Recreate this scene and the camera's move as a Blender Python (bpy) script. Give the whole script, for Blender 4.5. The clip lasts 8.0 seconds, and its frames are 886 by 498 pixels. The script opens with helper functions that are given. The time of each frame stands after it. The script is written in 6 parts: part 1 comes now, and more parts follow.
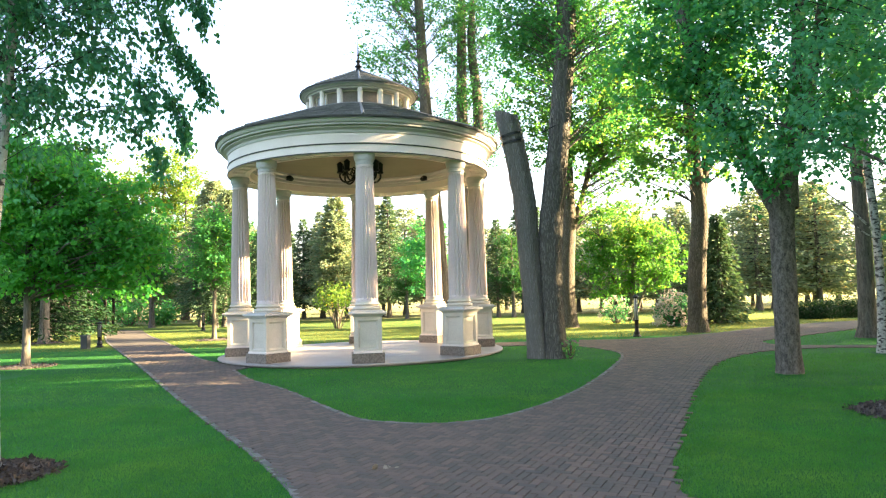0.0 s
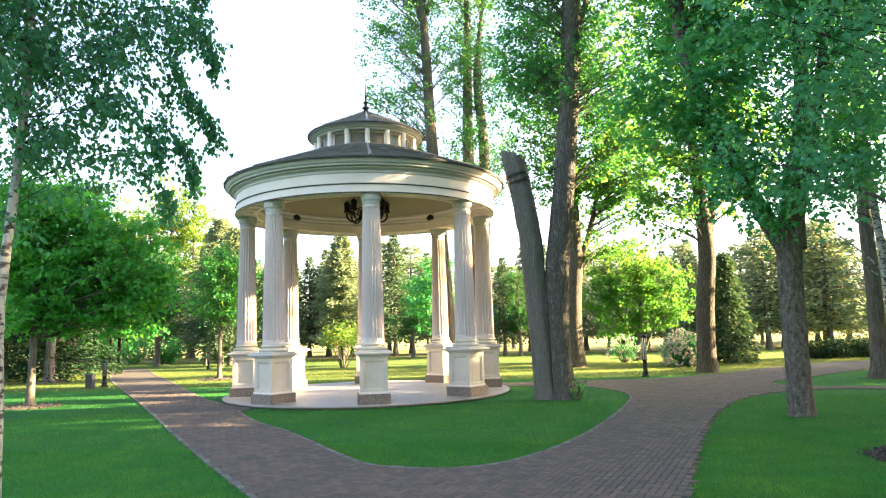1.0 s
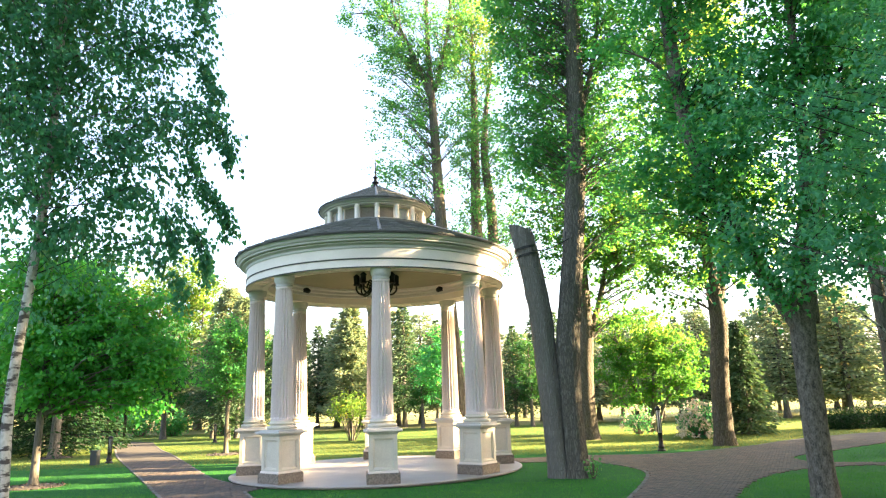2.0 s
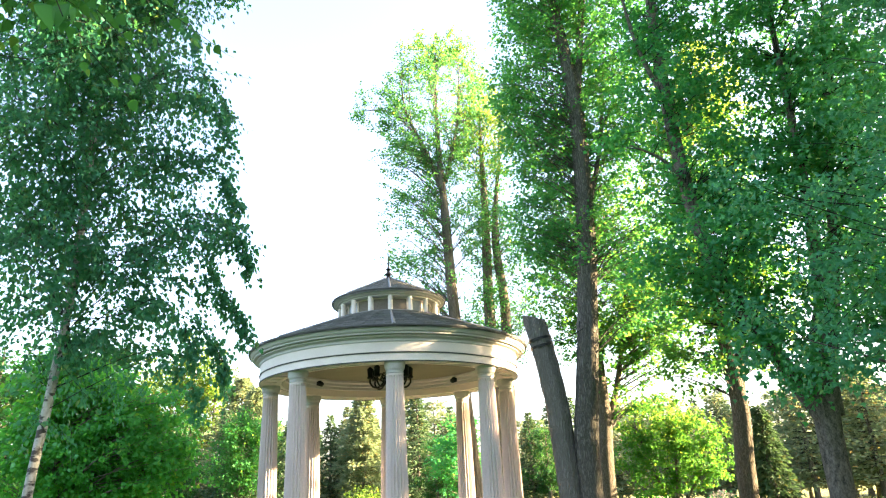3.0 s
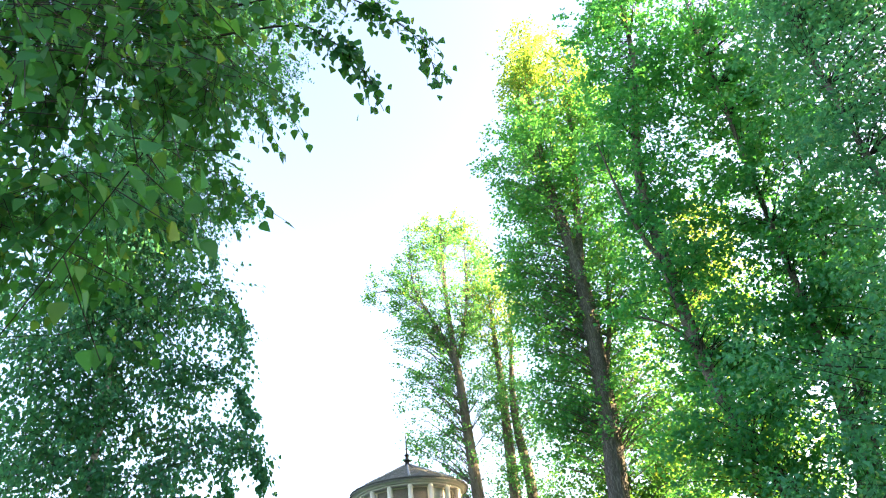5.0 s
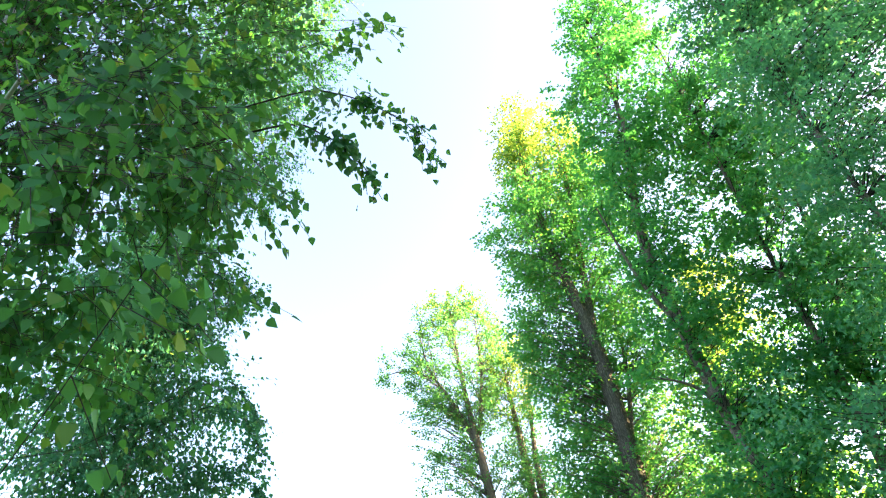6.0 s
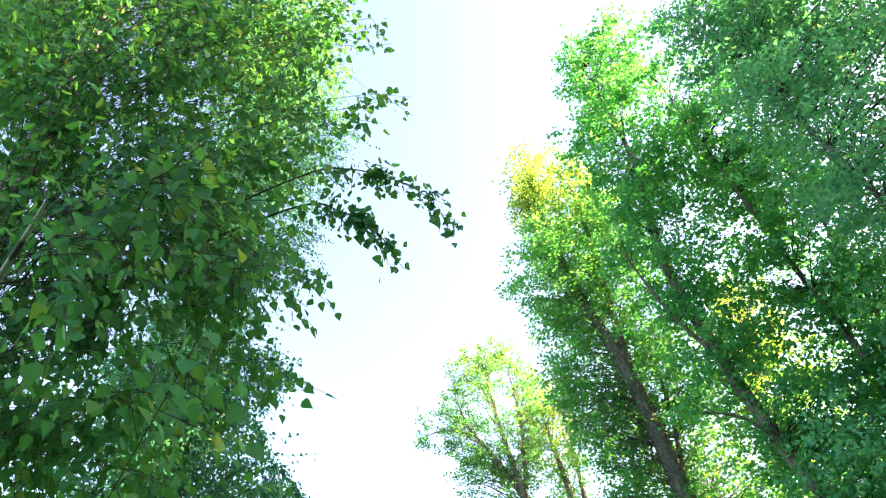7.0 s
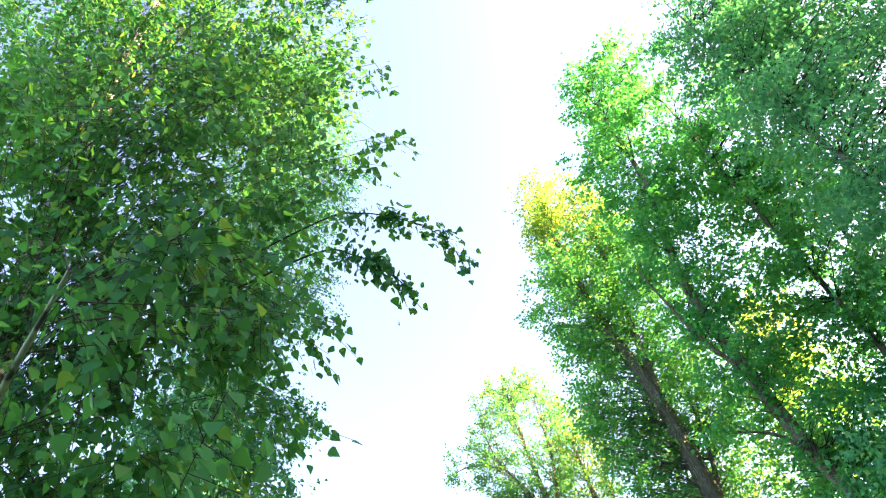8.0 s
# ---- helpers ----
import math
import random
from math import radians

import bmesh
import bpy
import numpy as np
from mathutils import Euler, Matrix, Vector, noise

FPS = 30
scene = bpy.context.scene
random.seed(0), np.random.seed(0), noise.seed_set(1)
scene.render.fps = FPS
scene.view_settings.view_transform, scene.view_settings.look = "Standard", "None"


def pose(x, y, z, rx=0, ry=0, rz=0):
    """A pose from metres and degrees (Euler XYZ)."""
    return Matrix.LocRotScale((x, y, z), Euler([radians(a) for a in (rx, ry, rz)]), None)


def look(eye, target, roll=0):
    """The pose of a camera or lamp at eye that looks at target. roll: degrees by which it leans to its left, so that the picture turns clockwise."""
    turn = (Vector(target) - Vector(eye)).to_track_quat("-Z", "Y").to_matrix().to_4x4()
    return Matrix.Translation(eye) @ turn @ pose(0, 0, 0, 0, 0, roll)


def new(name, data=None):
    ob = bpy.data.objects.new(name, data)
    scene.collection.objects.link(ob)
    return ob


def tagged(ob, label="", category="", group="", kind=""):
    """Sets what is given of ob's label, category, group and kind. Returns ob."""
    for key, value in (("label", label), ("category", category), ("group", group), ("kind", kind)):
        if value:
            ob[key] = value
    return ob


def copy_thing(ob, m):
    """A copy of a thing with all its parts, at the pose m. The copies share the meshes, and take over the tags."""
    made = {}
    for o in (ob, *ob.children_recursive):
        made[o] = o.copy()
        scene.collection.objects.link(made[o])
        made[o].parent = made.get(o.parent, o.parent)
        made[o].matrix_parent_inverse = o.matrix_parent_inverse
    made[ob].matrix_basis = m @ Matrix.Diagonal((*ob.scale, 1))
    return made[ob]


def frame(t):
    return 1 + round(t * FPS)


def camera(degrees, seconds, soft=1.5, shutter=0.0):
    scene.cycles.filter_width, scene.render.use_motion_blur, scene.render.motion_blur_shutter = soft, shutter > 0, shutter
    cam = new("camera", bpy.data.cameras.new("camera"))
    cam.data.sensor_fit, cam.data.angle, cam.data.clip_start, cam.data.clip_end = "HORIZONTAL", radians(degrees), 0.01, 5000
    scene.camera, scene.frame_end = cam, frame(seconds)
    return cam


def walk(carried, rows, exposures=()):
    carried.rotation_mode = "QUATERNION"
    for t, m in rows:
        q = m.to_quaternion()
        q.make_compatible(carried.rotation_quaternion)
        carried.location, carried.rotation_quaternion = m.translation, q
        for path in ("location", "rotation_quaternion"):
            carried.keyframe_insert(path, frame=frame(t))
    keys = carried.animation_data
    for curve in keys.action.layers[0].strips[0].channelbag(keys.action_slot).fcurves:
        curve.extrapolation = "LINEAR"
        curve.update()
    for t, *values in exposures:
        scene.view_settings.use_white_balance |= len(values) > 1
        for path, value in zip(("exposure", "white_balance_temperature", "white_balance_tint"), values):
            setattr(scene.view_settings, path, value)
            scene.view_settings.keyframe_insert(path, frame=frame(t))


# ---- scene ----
cam = camera(66.7, 8.0, soft=1.15)
PATH = [
    # seconds, place in metres, turn in degrees
    (0.0, 0.0, 0.0, 1.6, 93.81, 1.56, 0.11),
    (0.5, 0.0, 0.001, 1.616, 95.07, 1.52, 0.36),
    (1.0, 0.002, -0.003, 1.654, 96.99, 1.52, 0.65),
    (2.5, -0.011, -0.143, 1.978, 105.92, 2.13, 2.03),
    (3.0, -0.019, -0.229, 2.078, 109.55, 2.54, 2.71),
    (3.5, -0.016, -0.302, 2.182, 113.22, 2.98, 3.4),
    (4.0, -0.005, -0.369, 2.244, 116.91, 3.63, 3.99),
    (4.5, 0.020, -0.435, 2.285, 120.43, 4.39, 4.62),
    (6.0, 0.056, -0.495, 2.325, 130.78, 8.96, 8.89),
    (6.5, 0.062, -0.513, 2.338, 133.76, 10.8, 11.77),
    (7.0, 0.068, -0.534, 2.350, 136.39, 12.13, 14.63),
    (7.5, 0.075, -0.548, 2.359, 138.56, 13.05, 16.94),
    (8.0, 0.079, -0.559, 2.363, 140.02, 13.64, 18.45),
]
EXPOSURE, KELVIN, TINT = 3.82, 6750, 20
walk(cam, [(t, pose(*row)) for t, *row in PATH], exposures=[(0.0, EXPOSURE, KELVIN, TINT), (8.0, EXPOSURE, KELVIN, TINT)])

# ---- light ----
SUN_ELEVATION, SUN_AZIMUTH = 18.0, 87.5  # degrees; the azimuth runs clockwise from +y
world = bpy.data.worlds.new("sky")
scene.world = world
world.use_nodes = True
wn = world.node_tree
sky = wn.nodes.new("ShaderNodeTexSky")
sky.sky_type = "NISHITA"
sky.sun_disc = False
sky.sun_elevation, sky.sun_rotation = radians(SUN_ELEVATION), radians(SUN_AZIMUTH)
sky.air_density, sky.dust_density, sky.ozone_density = 1.0, 3.0, 1.0
wn.links.new(sky.outputs["Color"], wn.nodes["Background"].inputs["Color"])
wn.nodes["Background"].inputs["Strength"].default_value = 0.076

sun_data = bpy.data.lights.new("sun", "SUN")
sun_data.energy, sun_data.angle, sun_data.color = 5.0, radians(0.6), (1.0, 0.82, 0.47)
sun_way = Vector((math.sin(radians(SUN_AZIMUTH)) * math.cos(radians(SUN_ELEVATION)), math.cos(radians(SUN_AZIMUTH)) * math.cos(radians(SUN_ELEVATION)), math.sin(radians(SUN_ELEVATION))))
sun = new("sun", sun_data)
sun.matrix_world = look(sun_way * 60, (0, 0, 0))


# ---- materials ----
TONE = 0.80  # all pigments share this reflectance


def toned(colour):
    return tuple(c * TONE for c in colour)


def links(m):
    return m.node_tree.nodes, m.node_tree.links


def surface(name, dark, light, scale=4.0, fine=60.0, rough=0.8, bump=0.2, stretch=(1, 1, 1), spread=0.0, metallic=0.0, distance=0.01, island=False, tones=(0.28, 0.72), shine=0.5):
    """A solid whose colour drifts between two tones at two scales, with fine relief."""
    m = bpy.data.materials.new(name)
    m.use_nodes = True
    n, l = links(m)
    b = n["Principled BSDF"]
    b.inputs["Roughness"].default_value, b.inputs["Metallic"].default_value = rough, metallic
    b.inputs["Specular IOR Level"].default_value = shine
    co = n.new("ShaderNodeTexCoord")
    mp = n.new("ShaderNodeMapping")
    mp.inputs["Scale"].default_value = stretch
    l.new(co.outputs["Object"], mp.inputs["Vector"])
    big, small = n.new("ShaderNodeTexNoise"), n.new("ShaderNodeTexNoise")
    big.inputs["Scale"].default_value, small.inputs["Scale"].default_value = scale, fine
    big.inputs["Detail"].default_value, small.inputs["Detail"].default_value = 4, 6
    for t in (big, small):
        l.new(mp.outputs["Vector"], t.inputs["Vector"])
    mix = n.new("ShaderNodeMath")
    mix.operation = "MULTIPLY_ADD"
    mix.inputs[1].default_value, mix.inputs[2].default_value = 0.55, -0.02
    half = n.new("ShaderNodeMath")
    half.operation = "MULTIPLY_ADD"
    half.inputs[1].default_value = 0.5
    l.new(big.outputs["Fac"], mix.inputs[0])
    l.new(small.outputs["Fac"], half.inputs[0])
    l.new(mix.outputs[0], half.inputs[2])
    fac = half.outputs[0]
    if spread:
        info = n.new("ShaderNodeNewGeometry" if island else "ShaderNodeObjectInfo")
        add = n.new("ShaderNodeMath")
        add.operation = "MULTIPLY_ADD"
        add.inputs[1].default_value = spread
        sub = n.new("ShaderNodeMath")
        sub.operation = "SUBTRACT"
        sub.inputs[1].default_value = spread / 2
        l.new(info.outputs["Random Per Island" if island else "Random"], add.inputs[0])
        l.new(fac, sub.inputs[0])
        l.new(sub.outputs[0], add.inputs[2])
        fac = add.outputs[0]
    ramp = n.new("ShaderNodeValToRGB")
    ramp.color_ramp.elements[0].position, ramp.color_ramp.elements[1].position = tones
    ramp.color_ramp.elements[0].color, ramp.color_ramp.elements[1].color = (*toned(dark), 1), (*toned(light), 1)
    l.new(fac, ramp.inputs["Fac"])
    l.new(ramp.outputs["Color"], b.inputs["Base Color"])
    if bump:
        bp = n.new("ShaderNodeBump")
        bp.inputs["Strength"].default_value, bp.inputs["Distance"].default_value = bump, distance
        l.new(half.outputs[0], bp.inputs["Height"])
        l.new(bp.outputs["Normal"], b.inputs["Normal"])
    return m


def leaf_material(name, dark, light, through_colour, share=0.45, rough=0.5, varied=True):
    """A leaf: glossy-matt face, and light that passes through it."""
    m = bpy.data.materials.new(name)
    m.use_nodes = True
    n, l = links(m)
    b = n["Principled BSDF"]
    b.inputs["Roughness"].default_value = rough
    b.inputs["Specular IOR Level"].default_value = 0.12
    geo = n.new("ShaderNodeNewGeometry")
    ramp = n.new("ShaderNodeValToRGB")
    ramp.color_ramp.elements[0].color, ramp.color_ramp.elements[1].color = (*toned(dark), 1), (*toned(light), 1)
    l.new(geo.outputs["Random Per Island"], ramp.inputs["Fac"])
    l.new(ramp.outputs["Color"], b.inputs["Base Color"])
    tr = n.new("ShaderNodeBsdfTranslucent")
    glow = n.new("ShaderNodeValToRGB")
    a, b2, c = toned(through_colour)
    glow.color_ramp.elements[0].position, glow.color_ramp.elements[1].position = 0.84, 1.0
    glow.color_ramp.elements[0].color, glow.color_ramp.elements[1].color = (a * 0.85, b2, c, 1), (a * 2.3, b2 * 1.15, c * 0.8, 1)
    if not varied:
        glow.color_ramp.elements[0].color = glow.color_ramp.elements[1].color = (a, b2, c, 1)
    mul = n.new("ShaderNodeMath")
    mul.operation = "MULTIPLY"
    mul.inputs[1].default_value = 7.31
    wrap = n.new("ShaderNodeMath")
    wrap.operation = "FRACT"
    l.new(geo.outputs["Random Per Island"], mul.inputs[0])
    l.new(mul.outputs[0], wrap.inputs[0])
    l.new(wrap.outputs[0], glow.inputs["Fac"])
    l.new(glow.outputs["Color"], tr.inputs["Color"])
    mx = n.new("ShaderNodeMixShader")
    mx.inputs["Fac"].default_value = share
    l.new(b.outputs["BSDF"], mx.inputs[1])
    l.new(tr.outputs["BSDF"], mx.inputs[2])
    l.new(mx.outputs["Shader"], n["Material Output"].inputs["Surface"])
    return m


def grass_material(name, dark, light, worn, through_colour):
    """Blades whose tone drifts, with worn straw-coloured patches."""
    m = leaf_material(name, dark, light, through_colour, 0.40, 0.7, varied=False)
    n, l = links(m)
    b = n["Principled BSDF"]
    base = b.inputs["Base Color"].links[0].from_socket
    co, t, r, mx = (n.new("ShaderNode" + k) for k in ("TexCoord", "TexNoise", "ValToRGB", "Mix"))
    t.inputs["Scale"].default_value, t.inputs["Detail"].default_value, t.inputs["Roughness"].default_value = 0.55, 8, 0.72
    l.new(co.outputs["Object"], t.inputs["Vector"])
    l.new(t.outputs["Fac"], r.inputs["Fac"])
    r.color_ramp.elements[0].position, r.color_ramp.elements[1].position = 0.43, 0.63
    mx.data_type = "RGBA"
    l.new(r.outputs["Color"], mx.inputs["Factor"])
    l.new(base, mx.inputs["A"])
    mx.inputs["B"].default_value = (*toned(worn), 1)
    # broad drifts of darker and lighter turf
    t2, r2, mu = (n.new("ShaderNode" + k) for k in ("TexNoise", "ValToRGB", "Mix"))
    t2.inputs["Scale"].default_value, t2.inputs["Detail"].default_value, t2.inputs["Roughness"].default_value = 1.7, 5, 0.6
    l.new(co.outputs["Object"], t2.inputs["Vector"])
    l.new(t2.outputs["Fac"], r2.inputs["Fac"])
    r2.color_ramp.elements[0].position, r2.color_ramp.elements[1].position = 0.36, 0.62
    r2.color_ramp.elements[0].color, r2.color_ramp.elements[1].color = (0.66, 0.69, 0.70, 1), (1.38, 1.24, 1.08, 1)
    mu.data_type, mu.blend_type = "RGBA", "MULTIPLY"
    mu.inputs["Factor"].default_value = 1.0
    l.new(mx.outputs["Result"], mu.inputs["A"])
    l.new(r2.outputs["Color"], mu.inputs["B"])
    l.new(mu.outputs["Result"], b.inputs["Base Color"])
    return m


def birch_bark():
    m = surface("birch_bark", (0.24, 0.235, 0.21), (0.56, 0.545, 0.51), 5, 40, 0.75, 0.3, (1, 1, 0.6))
    n, l = links(m)
    b = n["Principled BSDF"]
    base = b.inputs["Base Color"].links[0].from_socket
    co, mp, t, r, mx = (n.new("ShaderNode" + k) for k in ("TexCoord", "Mapping", "TexNoise", "ValToRGB", "Mix"))
    mp.inputs["Scale"].default_value = (7, 7, 16)
    t.inputs["Scale"].default_value, t.inputs["Detail"].default_value = 1.3, 5
    l.new(co.outputs["Object"], mp.inputs["Vector"])
    l.new(mp.outputs["Vector"], t.inputs["Vector"])
    l.new(t.outputs["Fac"], r.inputs["Fac"])
    r.color_ramp.elements[0].position, r.color_ramp.elements[1].position = 0.50, 0.60
    mx.data_type = "RGBA"
    l.new(r.outputs["Color"], mx.inputs["Factor"])
    l.new(base, mx.inputs["A"])
    mx.inputs["B"].default_value = (0.035, 0.03, 0.028, 1)
    l.new(mx.outputs["Result"], b.inputs["Base Color"])
    return m


def furrowed_bark(name, dark, light):
    """Long plates of bark with dark furrows between them."""
    m = surface(name, tuple(c * 0.55 for c in light), light, 6.0, 40, 0.95, 0.5, (2, 2, 0.5), distance=0.02, shine=0.15)
    n, l = links(m)
    b = n["Principled BSDF"]
    base = b.inputs["Base Color"].links[0].from_socket
    co, mp, wob, add, v, r, mx, bp = (n.new("ShaderNode" + k) for k in ("TexCoord", "Mapping", "TexNoise", "VectorMath", "TexVoronoi", "ValToRGB", "Mix", "Bump"))
    wob.inputs["Scale"].default_value, wob.inputs["Detail"].default_value = 4.0, 5
    l.new(co.outputs["Object"], wob.inputs["Vector"])
    add.operation = "MULTIPLY_ADD"
    add.inputs[1].default_value = (0.11, 0.11, 0.8)
    l.new(wob.outputs["Color"], add.inputs[0])
    l.new(co.outputs["Object"], add.inputs[2])
    mp.inputs["Scale"].default_value = (27, 27, 3.4)
    l.new(add.outputs["Vector"], mp.inputs["Vector"])
    v.feature = "DISTANCE_TO_EDGE"
    v.inputs["Scale"].default_value = 1.0
    l.new(mp.outputs["Vector"], v.inputs["Vector"])
    r.color_ramp.elements[0].position, r.color_ramp.elements[1].position = 0.0, 0.26
    l.new(v.outputs["Distance"], r.inputs["Fac"])
    mx.data_type = "RGBA"
    l.new(r.outputs["Color"], mx.inputs["Factor"])
    mx.inputs["A"].default_value = (*toned(dark), 1)
    l.new(base, mx.inputs["B"])
    l.new(mx.outputs["Result"], b.inputs["Base Color"])
    bp.inputs["Strength"].default_value, bp.inputs["Distance"].default_value = 0.8, 0.03
    l.new(r.outputs["Color"], bp.inputs["Height"])
    l.new(b.inputs["Normal"].links[0].from_socket, bp.inputs["Normal"])
    l.new(bp.outputs["Normal"], b.inputs["Normal"])
    return m


M_LAWN = surface("lawn_soil_and_grass", (0.011, 0.095, 0.021), (0.034, 0.172, 0.036), 0.35, 35, 0.95, 0.6, distance=0.03, shine=0.1)
# the two farther ground colours are yellower and paler, with sunlight painted in
M_LAWN_SUNLIT = surface("sunlit_lawn", (0.045, 0.115, 0.022), (0.115, 0.185, 0.045), 0.5, 35, 0.95, 0.6, distance=0.03, shine=0.1)
M_MEADOW = surface("sunlit_meadow", (0.20, 0.21, 0.075), (0.36, 0.34, 0.14), 0.2, 20, 0.95, 0.4, distance=0.03, shine=0.1)
M_BLADE = grass_material("grass_blade", (0.006, 0.098, 0.024), (0.020, 0.205, 0.044), (0.105, 0.235, 0.045), (0.13, 0.48, 0.05))
# far blades: yellow of sunlit grass put into the colour
M_BLADE_SUNLIT = grass_material("sunlit_grass_blade", (0.045, 0.085, 0.018), (0.110, 0.165, 0.036), (0.15, 0.15, 0.07), (0.46, 0.47, 0.11))
M_STONE = surface("cream_painted_stone", (0.79, 0.67, 0.585), (0.99, 0.865, 0.77), 1.2, 45, 0.7, 0.12)
# greyer and darker stone for the cornices and capitals
M_STONE_GREY = surface("grey_stone", (0.46, 0.44, 0.405), (0.69, 0.655, 0.61), 1.4, 50, 0.75, 0.14)
M_STONE_SHAFT = surface("weathered_cream_stone", (0.64, 0.53, 0.49), (0.91, 0.775, 0.725), 1.6, 60, 0.75, 0.15, (1, 1, 0.35))
M_STONE_PED = surface("aged_cream_stone", (0.57, 0.505, 0.41), (0.83, 0.745, 0.62), 2.2, 50, 0.8, 0.15)
# the ceiling takes one even tan, darker than the stone around it
M_CEILING = surface("tan_ceiling", (0.20, 0.172, 0.118), (0.30, 0.262, 0.190), 1.0, 40, 0.8, 0.1)
M_GRANITE = surface("red_grey_granite", (0.075, 0.062, 0.048), (0.34, 0.265, 0.205), 22, 150, 0.65, 0.3, tones=(0.36, 0.66))
M_FLOOR = surface("pale_stone_floor", (0.25, 0.225, 0.200), (0.42, 0.380, 0.345), 1.1, 50, 0.55, 0.15)
M_SLATE = surface("grey_slate", (0.085, 0.087, 0.077), (0.178, 0.174, 0.156), 1.4, 30, 0.75, 0.3, shine=0.25, spread=0.3, island=True)
M_LEAD = surface("grey_lead_capping", (0.15, 0.144, 0.135), (0.27, 0.258, 0.24), 3, 40, 0.5, 0.15)
M_IRON = surface("black_iron", (0.012, 0.012, 0.012), (0.035, 0.033, 0.03), 8, 80, 0.45, 0.2, metallic=0.6)
M_BRICK = surface("paving_brick", (0.094, 0.084, 0.071), (0.178, 0.124, 0.096), 1.3, 90, 0.9, 0.3, spread=0.5, tones=(0.28, 0.86), shine=0.2)
M_BRICKS = surface("paving_brick_joined", (0.094, 0.084, 0.071), (0.178, 0.124, 0.096), 1.3, 90, 0.9, 0.3, spread=0.5, tones=(0.28, 0.86), island=True, shine=0.2)
M_JOINT = surface("sand_joint", (0.078, 0.070, 0.060), (0.13, 0.114, 0.096), 2.0, 90, 0.95, 0.4, shine=0.15)
M_KERB = surface("grey_edging_stone", (0.075, 0.072, 0.066), (0.205, 0.196, 0.178), 9, 120, 0.9, 0.5, spread=0.35)
M_BARK = surface("grey_brown_bark", (0.052, 0.047, 0.040), (0.235, 0.212, 0.180), 7.0, 30, 0.95, 0.9, (2.4, 2.4, 0.34), distance=0.05, tones=(0.34, 0.68), shine=0.2)
M_BARK_MAPLE = surface("mottled_maple_bark", (0.048, 0.042, 0.034), (0.225, 0.198, 0.160), 9.0, 34, 0.95, 0.8, (1.6, 1.6, 0.8), distance=0.03, tones=(0.36, 0.66), shine=0.2)
M_BARK_PALE = surface("pale_young_bark", (0.08, 0.068, 0.052), (0.22, 0.19, 0.15), 4.0, 24, 0.9, 0.9, (2.2, 2.2, 0.35), distance=0.04, tones=(0.36, 0.64), shine=0.2)
M_BARK_DEEP = furrowed_bark("furrowed_bark", (0.100, 0.090, 0.073), (0.268, 0.243, 0.203))
M_BARK_OLD = furrowed_bark("old_linden_bark", (0.085, 0.071, 0.053), (0.235, 0.202, 0.158))
M_DEAD_BARK = furrowed_bark("weathered_grey_bark", (0.185, 0.170, 0.145), (0.315, 0.292, 0.252))
M_DEADWOOD = surface("dead_grey_wood", (0.080, 0.073, 0.062), (0.340, 0.312, 0.268), 6.0, 28, 0.95, 0.9, (2.6, 2.6, 0.2), distance=0.05, tones=(0.34, 0.68), shine=0.2)
M_BIRCH = birch_bark()
M_TWIG = surface("dark_twig_bark", (0.008, 0.007, 0.006), (0.026, 0.021, 0.018), 8, 60, 0.9, 0.2)
M_DARK_STRIP = surface("dark_grey_strip", (0.035, 0.032, 0.028), (0.075, 0.068, 0.06), 4, 40, 0.7, 0.1)
M_MULCH = surface("bark_mulch", (0.022, 0.017, 0.013), (0.105, 0.080, 0.060), 6, 60, 0.95, 0.3, spread=0.4, island=True)
M_DRYLEAF = surface("dry_leaf", (0.16, 0.13, 0.09), (0.34, 0.29, 0.21), 20, 90, 0.9, 0.2)
M_FROSTED = surface("frosted_lamp_glass", (0.45, 0.46, 0.44), (0.60, 0.61, 0.59), 4, 40, 0.35, 0.0)
M_PANE = surface("pale_window_pane", (0.30, 0.33, 0.35), (0.50, 0.52, 0.52), 2, 20, 0.15, 0.0)
M_SHUTTER = surface("weathered_shutter_board", (0.16, 0.13, 0.10), (0.36, 0.30, 0.25), 3, 30, 0.8, 0.3)
M_PLASTIC = surface("grey_bollard_paint", (0.03, 0.032, 0.032), (0.06, 0.062, 0.06), 4, 50, 0.5, 0.1)
M_DARKWOOD = surface("dark_stained_wood", (0.014, 0.012, 0.010), (0.035, 0.029, 0.024), 4, 40, 0.9, 0.3, shine=0.08)
M_PETAL = leaf_material("white_petal", (0.66, 0.54, 0.44), (0.85, 0.78, 0.68), (0.7, 0.58, 0.46), 0.35, varied=False)
M_LEAF_BIRCH = leaf_material("birch_leaf", (0.012, 0.090, 0.068), (0.043, 0.205, 0.146), (0.17, 0.53, 0.14), 0.49)
M_LEAF_BIRCH_NEAR = leaf_material("dark_birch_leaf", (0.006, 0.060, 0.030), (0.020, 0.132, 0.065), (0.155, 0.46, 0.055), 0.46)
M_LEAF_LINDEN = leaf_material("linden_leaf", (0.020, 0.165, 0.082), (0.068, 0.320, 0.152), (0.22, 0.64, 0.10), 0.50)
M_LEAF_OLD = leaf_material("old_linden_leaf", (0.016, 0.125, 0.048), (0.058, 0.240, 0.090), (0.24, 0.52, 0.06), 0.45)
# darker green than the other leaves: the wood's shade put into the colour
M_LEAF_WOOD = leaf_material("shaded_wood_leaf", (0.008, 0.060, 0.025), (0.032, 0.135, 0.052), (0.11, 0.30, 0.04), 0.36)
M_LEAF_FRESH = leaf_material("fresh_linden_leaf", (0.018, 0.140, 0.045), (0.058, 0.265, 0.082), (0.16, 0.48, 0.06), 0.45)
